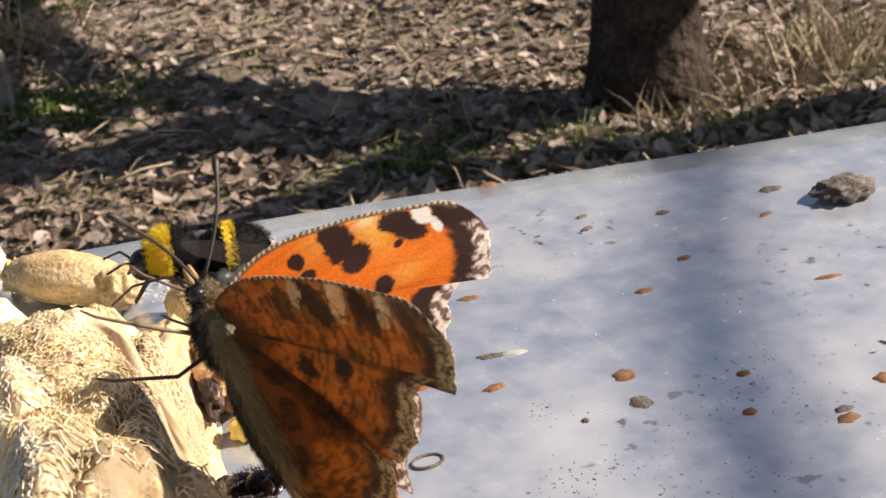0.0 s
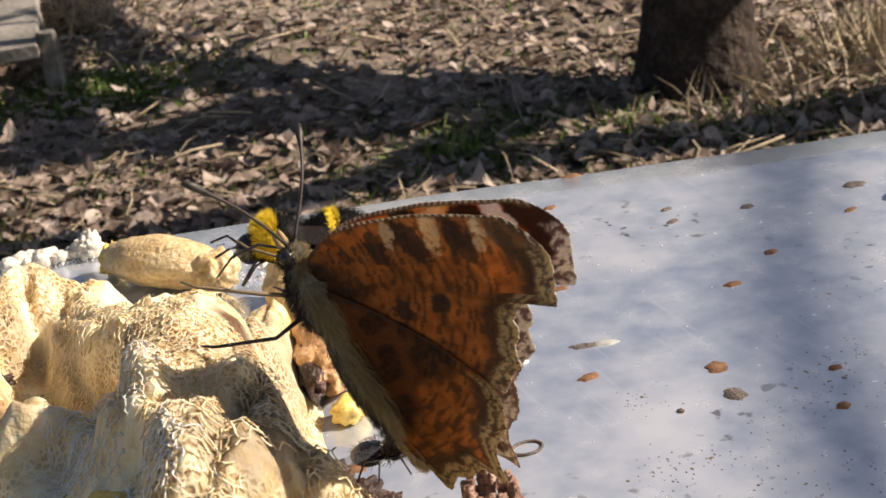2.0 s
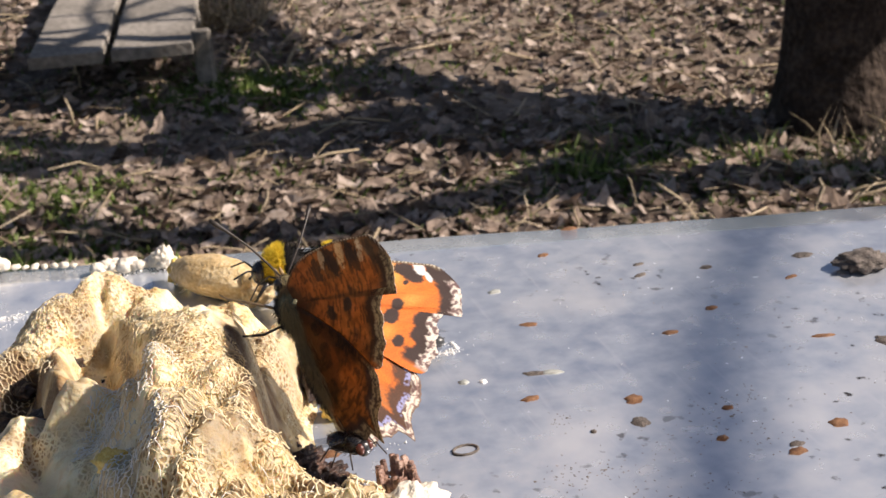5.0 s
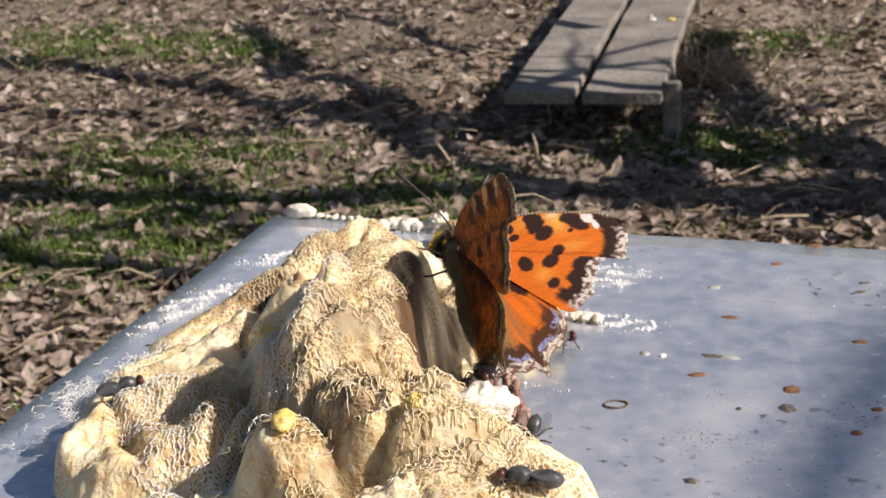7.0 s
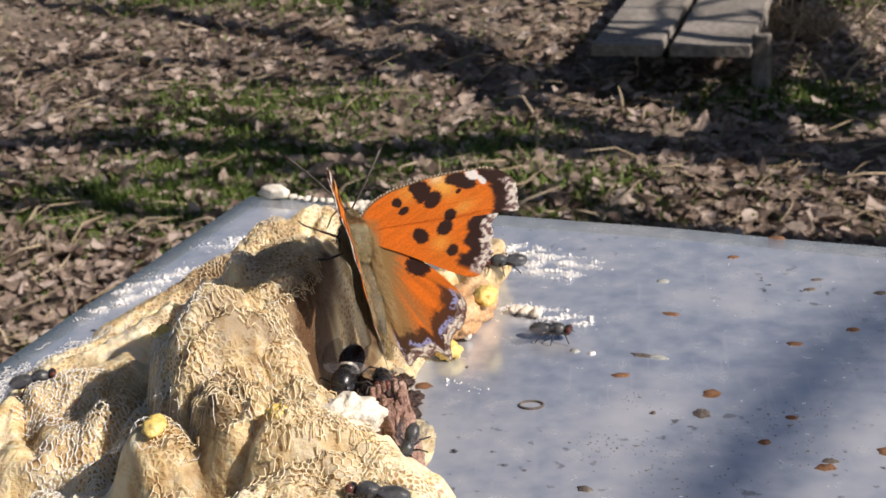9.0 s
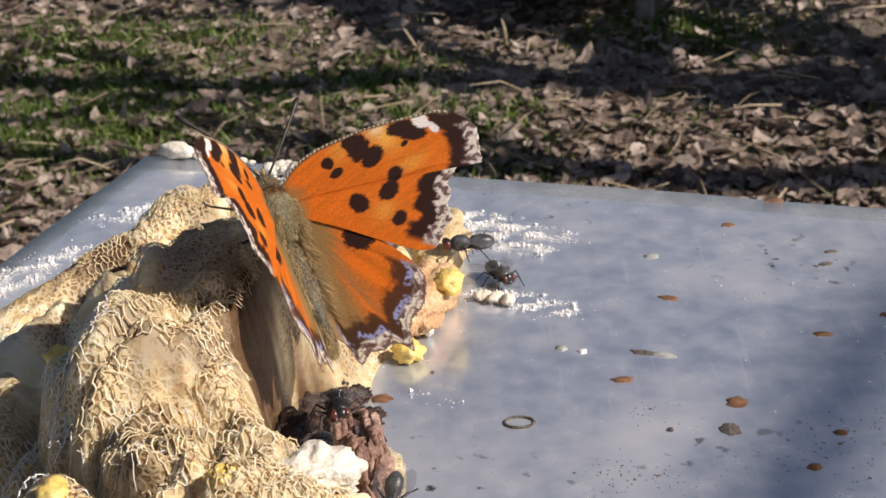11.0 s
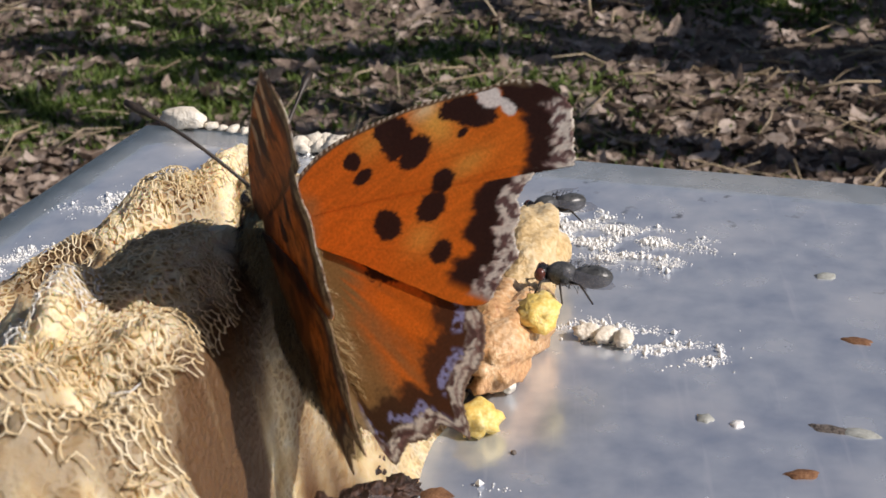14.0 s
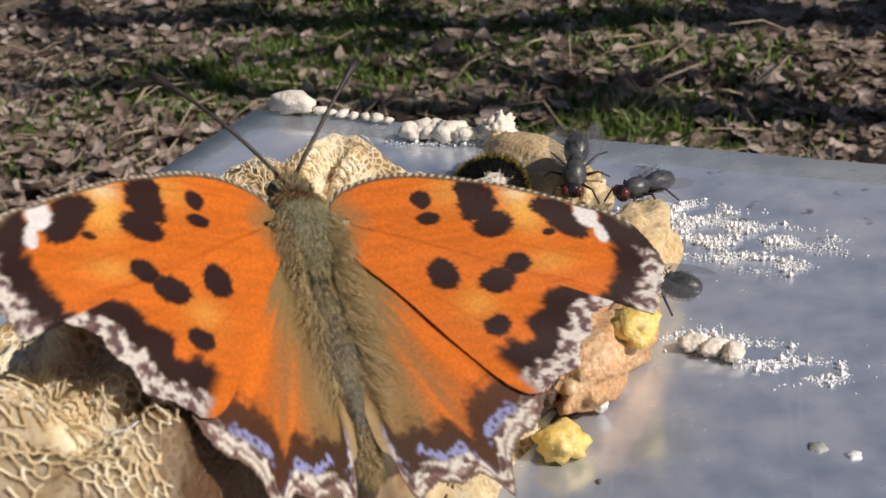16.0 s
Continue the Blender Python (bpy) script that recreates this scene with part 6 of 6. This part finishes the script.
def butterfly():
    top = thing("butterfly", label="orange tortoiseshell butterfly with dark spots feeding on gauze", category="butterfly")
    wings = {}
    for side in (1, -1):
        wings["fore", side] = wing("forewing", top, FORE, np.array((0.6, 2.6)), side, False, "orange forewing with black spots and pale ragged edge")
        wings["hind", side] = wing("hindwing", top, HIND, np.array((0.2, -0.5)), side, True, "orange hindwing with blue crescents along a dark edge")
    part("thorax", ball((2.7 * MM, 4.0 * MM, 2.2 * MM), (0, 1.6 * MM, 0.5 * MM)), BODY_GREEN, top, "greenish downy back")
    rear = ball((2.6 * MM, 8.0 * MM, 1.7 * MM), (0, -8.6 * MM, -0.3 * MM))
    for v in rear.verts:        # it tapers to a narrow tail
        v.co.x *= 1 - 0.55 * min(1.0, max(0.0, (-8.6 * MM - v.co.y) / (4.5 * MM)))
        v.co.z += 0.07 * MM * math.sin(v.co.y / MM * 4.2)
    part("abdomen", rear, BODY_OLIVE, top)
    head = part("head", ball((1.35 * MM, 1.2 * MM, 1.3 * MM), (0, 5.9 * MM, 0.5 * MM)), BODY_OLIVE, top)
    fur("thorax_hair", FUR_OLIVE, top, (0, 1.5 * MM, 0.5 * MM), (2.75 * MM, 4.1 * MM, 2.25 * MM), 9000, 0.8 * MM, 81, (0, -2.4, 0.0), lambda d: d.z > 0.3 and abs(d.x) < 0.5, 0.000022)
    fur("collar_hair", FUR_BROWN, top, (0, 1.7 * MM, 0.5 * MM), (2.7 * MM, 4.2 * MM, 2.3 * MM), 9000, 1.3 * MM, 80, (0, -1.4, 0.1), lambda d: d.z > 0.1 and d.y > 0.62, 0.000024, "brown hair behind the head")
    fur("breast_hair", FUR_DARK, top, (0, 1.6 * MM, 0.6 * MM), (2.8 * MM, 4.0 * MM, 2.4 * MM), 6000, 1.4 * MM, 85, (0, -1.2, -0.4), lambda d: d.z < 0.1, 0.00003, "dark brown hair under the body")
    fur("abdomen_hair", FUR_TAN, top, (0, -7.6 * MM, -0.2 * MM), (2.5 * MM, 6.6 * MM, 1.7 * MM), 7000, 0.6 * MM, 82, (0, -3.4, -0.1), lambda d: d.z > 0.3, 0.000024)
    fur("belly_hair", FUR_DARK, top, (0, -7.6 * MM, -0.4 * MM), (2.2 * MM, 7.0 * MM, 1.5 * MM), 6000, 1.1 * MM, 86, (0, -2.6, -0.3), lambda d: d.z < 0.0, 0.00003, "dark brown hair under the body")
    fur("tail_hair", FUR_TAN, top, (0, -14.0 * MM, -0.2 * MM), (1.1 * MM, 4.2 * MM, 0.9 * MM), 3500, 0.9 * MM, 87, (0, -3.0, 0.0), None, 0.000024)
    for s in (1, -1):
        fur("side_hair", FUR_TAN, top, (0, 0.6 * MM, 0.5 * MM), (2.8 * MM, 4.2 * MM, 2.1 * MM), 9000, 2.0 * MM, 84 + s, (s * 0.5, -2.0, 0.25), lambda d: d.x * s > 0.42 and d.z > 0.05, 0.000022)
        fur("flank_hair", FUR_TAN, top, (0, -6.5 * MM, 0.0 * MM), (2.6 * MM, 7.5 * MM, 1.6 * MM), 9000, 2.9 * MM, 90 + s, (s * 0.55, -2.2, 0.3), lambda d: d.x * s > 0.4 and d.z > 0.2, 0.000020)
    fur("head_hair", FUR_OLIVE, top, (0, 5.7 * MM, 0.5 * MM), (1.35 * MM, 1.2 * MM, 1.3 * MM), 2200, 0.6 * MM, 83, (0, 0.3, 0.2), lambda d: d.z > 0.5, 0.000025)
    fur("face_hair", FUR_DARK, top, (0, 5.7 * MM, 0.5 * MM), (1.35 * MM, 1.2 * MM, 1.3 * MM), 2200, 0.7 * MM, 88, (0, 0.3, -0.2), lambda d: d.z < 0.5, 0.00003, "dark brown hair on the face")
    for s in (1, -1):
        part("eye", ball((0.7 * MM, 0.8 * MM, 0.85 * MM), (s * 1.05 * MM, 6.1 * MM, 0.5 * MM), 2), BLACK, head, "round dark eye")
        part("palp", ball((0.32 * MM, 1.3 * MM, 0.36 * MM), (s * 0.45 * MM, 7.4 * MM, 0.2 * MM), 2), FUR_BROWN, head)
        tip = (8.6, 17.1, 1.7) if s < 0 else (7.4, 15.8, 3.7)
        path = [Vector((s * (0.6 + (tip[0] - 0.6) * t), 7.0 + (tip[1] - 7.0) * t, 1.0 + (tip[2] - 1.0) * t + 0.8 * math.sin(math.pi * t))) * MM for t in np.linspace(0, 1, 12)]
        tube("antenna", path, [0.00016] * 9 + [0.00024, 0.0004, 0.0003], LEG, top)
    # legs and the tongue, which reach for the gauze
    for s in (1, -1):
        tube("leg", [(s * 1.2 * MM, 2.6 * MM, -1.0 * MM), (s * 3.6 * MM, 4.8 * MM, -2.6 * MM), (s * 4.6 * MM, 8.2 * MM, -7.6 * MM), (s * 4.9 * MM, 9.4 * MM, -8.6 * MM)], [0.00024, 0.0002, 0.00016, 0.0001], SHIN, top)
        tube("leg", [(s * 1.2 * MM, 0.6 * MM, -1.2 * MM), (s * 4.2 * MM, 0.4 * MM, -3.2 * MM), (s * 6.2 * MM, 2.6 * MM, -8.2 * MM), (s * 6.6 * MM, 3.4 * MM, -9.4 * MM)], [0.00024, 0.0002, 0.00016, 0.0001], LEG, top)
    tube("tongue", [(0, 6.9 * MM, 0), (0, 8.4 * MM, -2.4 * MM), (0.1 * MM, 8.6 * MM, -6.0 * MM), (0, 7.6 * MM, -9.0 * MM)], [0.00016, 0.00014, 0.00012, 0.0001], LEG, top)
    return top, wings


the_butterfly, the_wings = butterfly()
the_bumblebee = bumblebee()
the_honey_bee = honey_bee()
the_hover_fly = hover_fly()
fly_sheet = fly(0.90, "grey fly walking on the zinc sheet", GREY, 20, 1)
fly_slice = fly(0.95, "grey fly with glossy wings on a fruit slice", GREY, 12, 2)
fly_flying = fly(0.70, "dark fly passing low over the zinc sheet", GREY, 40, 3)
fly_back = fly(1.0, "grey fly sitting head down behind the fruit slice", GREY, 6, 4)
fly_pit = fly(1.0, "black shiny fly feeding in dark fruit", BLACK, 14, 6)


def sit(ob, x, y, z, turn, tip=0.0, roll=0.0):
    ob.matrix_world = pose(x * MM, y * MM, z * MM, tip, roll, turn)


fly_gauze = fly(0.85, "grey fly sitting on the frayed gauze", GREY, 12, 7)
sit(fly_gauze, -57.5, -17.5, rest(-57.5, -17.5) + 0.4, -70, 4)
fly_lobe = fly(0.95, "dark fly resting on the gauze heap", GREY, 8, 8)
sit(fly_lobe, 4.6, -67, rest(4.6, -67) + 0.3, 78, 0, 20)
fly_stalk = fly(0.68, "dark fly on a withered fruit stalk", GREY, 10, 10)
sit(fly_stalk, 6.2, -43, 14.0, 160, -40)


# ---- what moves
def motions():
    rows = [
        (0, -5.61, -23.03, 31.66, 44.4, 70.0, 2.7, 69.9, 48.9, 1.6),
        (0.5, -6.50, -22.42, 32.67, 44.8, 68.6, 3.9, 96.3, 84.0, -2.2),
        (1, -7.16, -21.91, 33.24, 43.9, 63.6, 2.7, 70.8, 27.9, -2.9),
        (1.5, -7.50, -22.20, 33.57, 43.5, 63.5, 1.8, 85.6, 34.9, -7.0),
        (2, -7.61, -21.92, 34.73, 39.7, 60.1, 0.6, 82.4, 92.5, -1.6),
        (2.5, -6.62, -22.43, 35.33, 32.0, 59.9, 0.3, 92.9, 84.0, 2.1),
        (3, -6.10, -22.72, 35.59, 28.1, 58.2, -0.4, 87.3, 92.2, 4.3),
        (3.2, -6.10, -22.72, 35.59, 28.1, 58.2, -0.4, 87.3, 92.2, 4.3),
        (5.3, -2.01, -1.80, 26.07, 14.3, 48.2, 13.8, 85.9, 2.2, 1.8),
        (5.5, -2.01, -1.80, 26.07, 14.3, 48.2, 13.8, 85.9, 2.2, 1.8),
        (6, -3.19, -2.22, 24.91, 12.5, 46.0, 14.1, 87.2, 5.0, 3.8),
        (6.5, -3.37, -1.95, 25.84, 10.4, 42.9, 14.1, 82.4, -0.9, 0.8),
        (7, -3.69, -2.95, 25.18, 16.5, 45.0, 13.6, 85.0, 24.6, 6.0),
        (7.5, -3.84, -3.34, 26.00, 16.3, 44.6, 13.3, 81.2, 9.2, 5.4),
        (8, -4.47, -4.47, 26.60, 16.2, 45.5, 12.6, 101.8, 31.3, 8.7),
        (8.5, -4.54, -4.59, 28.47, 25.0, 44.6, 10.4, 74.4, 28.1, 14.0),
        (9, -5.69, -4.93, 28.89, 28.5, 52.0, 7.9, 62.6, 27.8, 14.0),
        (9.5, -5.57, -4.71, 28.73, 29.4, 54.8, 5.6, 58.3, 24.8, 12.1),
        (10, -6.59, -4.52, 28.45, 32.9, 57.0, 3.7, 43.7, 8.1, 14.8),
        (10.2, -7.86, -4.33, 30.45, 34.5, 51.4, 2.9, 51.7, 33.8, 16.4),
        (12.3, -8.68, -5.72, 29.72, 27.1, 38.7, 7.7, 45.6, 32.2, -2.5),
        (12.5, -8.52, -4.78, 28.13, 28.0, 36.6, 8.0, 43.3, 33.4, -1.9),
        (13, -7.73, -4.40, 28.11, 27.3, 37.2, 7.5, 45.9, 32.9, -3.5),
        (13.5, -7.99, -1.13, 26.69, 28.4, 37.0, 7.0, 46.7, 27.8, -4.1),
        (14, -9.33, 0.08, 26.49, 28.4, 36.1, 2.4, 80.2, 43.6, 1.6),
        (14.5, -8.74, -0.41, 26.83, 28.0, 35.7, 7.4, 43.0, 21.3, -2.9),
        (15, -8.98, -0.44, 27.44, 27.6, 34.5, 9.3, 29.8, 8.6, -3.9),
        (15.5, -9.45, -2.83, 28.82, 26.4, 33.5, 11.5, 33.7, 19.6, -4.6),
        (16, -9.98, -2.04, 28.76, 26.9, 33.5, 11.3, 23.0, 4.9, -6.3),
    ]

    def body(r):
        return Matrix.Translation((r[1] * MM, r[2] * MM, r[3] * MM)) @ Matrix.Rotation(radians(r[4]), 4, "Z") @ Matrix.Rotation(radians(r[5]), 4, "X") @ Matrix.Rotation(radians(r[6]), 4, "Y")

    walk(the_butterfly, [(r[0], body(r)) for r in rows])
    for side, k in ((1, 8), (-1, 7)):
        hinge = Matrix.Translation((side * 1.2 * MM, 0, 1.0 * MM))
        walk(the_wings["fore", side], [(r[0], hinge @ Matrix.Rotation(-side * radians(r[k]), 4, "Y") @ Matrix.Rotation(side * radians(r[9]), 4, "Z")) for r in rows])
        walk(the_wings["hind", side], [(r[0], hinge @ Matrix.Rotation(-side * radians(r[k]), 4, "Y")) for r in rows])

    def go(ob, *path):
        walk(ob, [(t, pose(x * MM, y * MM, z * MM, tip, 0, turn)) for t, x, y, z, turn, tip in path])

    go(the_bumblebee, (0, 10.5, 51, 6.6, 80, 6), (1, 9.5, 50.5, 6.6, 82, 6), (2, 11.5, 50.5, 6.8, 80, 6), (3.2, 11, 52, 6.6, 82, 6), (5.3, 7.5, 54, 6.6, 84, 4), (6, 0, 61, 4.0, 55, -8), (6.5, -4, 61, 2.2, 36, -18), (8, -7.4, 61.6, 0.6, 18, -25), (10, -7.6, 61.8, 0.4, 16, -25),
       (12.3, -7.8, 62, 0.4, 15, -25), (14.5, -7.8, 62, 0.2, 15, -30), (16, -7.8, 62, 0.3, 14, -30))
    go(fly_sheet, (0, 30, 36, 0, 60, 0), (5.3, 24, 32, 0, 60, 0), (7.5, 11, 21, 0, -100, 0), (8, 14.7, 22, 0, -110, 0), (8.5, 16, 21.3, 0, 170, 0), (9, 24, 23.5, 0, -100, 0), (9.5, 22.4, 22, 0, -60, 0),
       (10, 21.2, 30, 0, -120, 0), (10.2, 21.8, 32, 0, -110, 0), (12.3, 15, 57, 0, 95, 0), (13, 15, 60, 0, 95, 0), (14, 13, 60, 3.5, 110, 0), (15, 11.6, 58.8, 5.6, 125, 0), (16, 10.5, 58.3, 6, 131, 0))
    go(fly_slice, (0, 14, 44, 7, 100, 0), (12.3, 14.2, 37, 6.4, 100, 0), (13.5, 14.4, 34, 6.4, 110, 0), (14, 14.8, 34, 6.4, 80, 0), (14.5, 14.6, 33.8, 6.4, 80, 0), (16, 13.3, 34.0, 6.6, 68, 0))
    go(fly_flying, (0, 190, -300, 0, 60, 0), (9.1, 190, -300, 0, 60, 0), (9.4, 84, -2, 16, 60, 0), (9.5, 60, 14, 10.6, 60, 0), (9.6, 36, 45, 18, 60, 0), (9.9, -120, 260, 60, 60, 0), (10.8, -900, 1900, -592, 60, 0), (16, -900, 1900, -592, 60, 0))
    go(fly_back, (0, 1700, 800, -592, 170, 0), (14.1, 1700, 800, -592, 170, 0), (14.6, 40, 90, 25, 175, 0), (14.8, 3.2, 65, 6.6, 176, -30), (15, 3.0, 64.8, 6.6, 176, -34), (15.5, 2.7, 64.5, 6.6, 178, -36), (16, 2.5, 64.3, 6.6, 178, -37))
    go(fly_pit, (0, -4, -20, 13, 200, 20), (1.5, -1, -18, 13, 215, 20), (3.2, -1, -17, 13, 220, 20), (5.3, 0, -20, 13, 200, 10), (10, -1, -22, 12, 190, 10), (16, -2, -20, 12, 200, 10))
    go(the_hover_fly, (0, -4, -110, 24, -10, 0), (7.8, -3, -90, 25, -10, 0), (8, -2, -72, 26, -8, 0), (8.5, -2, -69, 25, -12, 0), (9, -6, -22, 13, 170, -20), (9.3, -4, -22, 3, 175, -30), (16, -4, -20, 2, 178, -30))
    go(the_honey_bee, (0, 190, -340, 5, 30, 0), (12.9, 190, -340, 5, 25, 0), (13.4, 40, -16, 9, 18, 0), (13.5, 29, 0, 8, 16, 0), (13.6, 36, -20, 14, 10, 0), (14.1, 190, -340, 5, -20, 0), (16, 190, -340, 5, -20, 0))


motions()
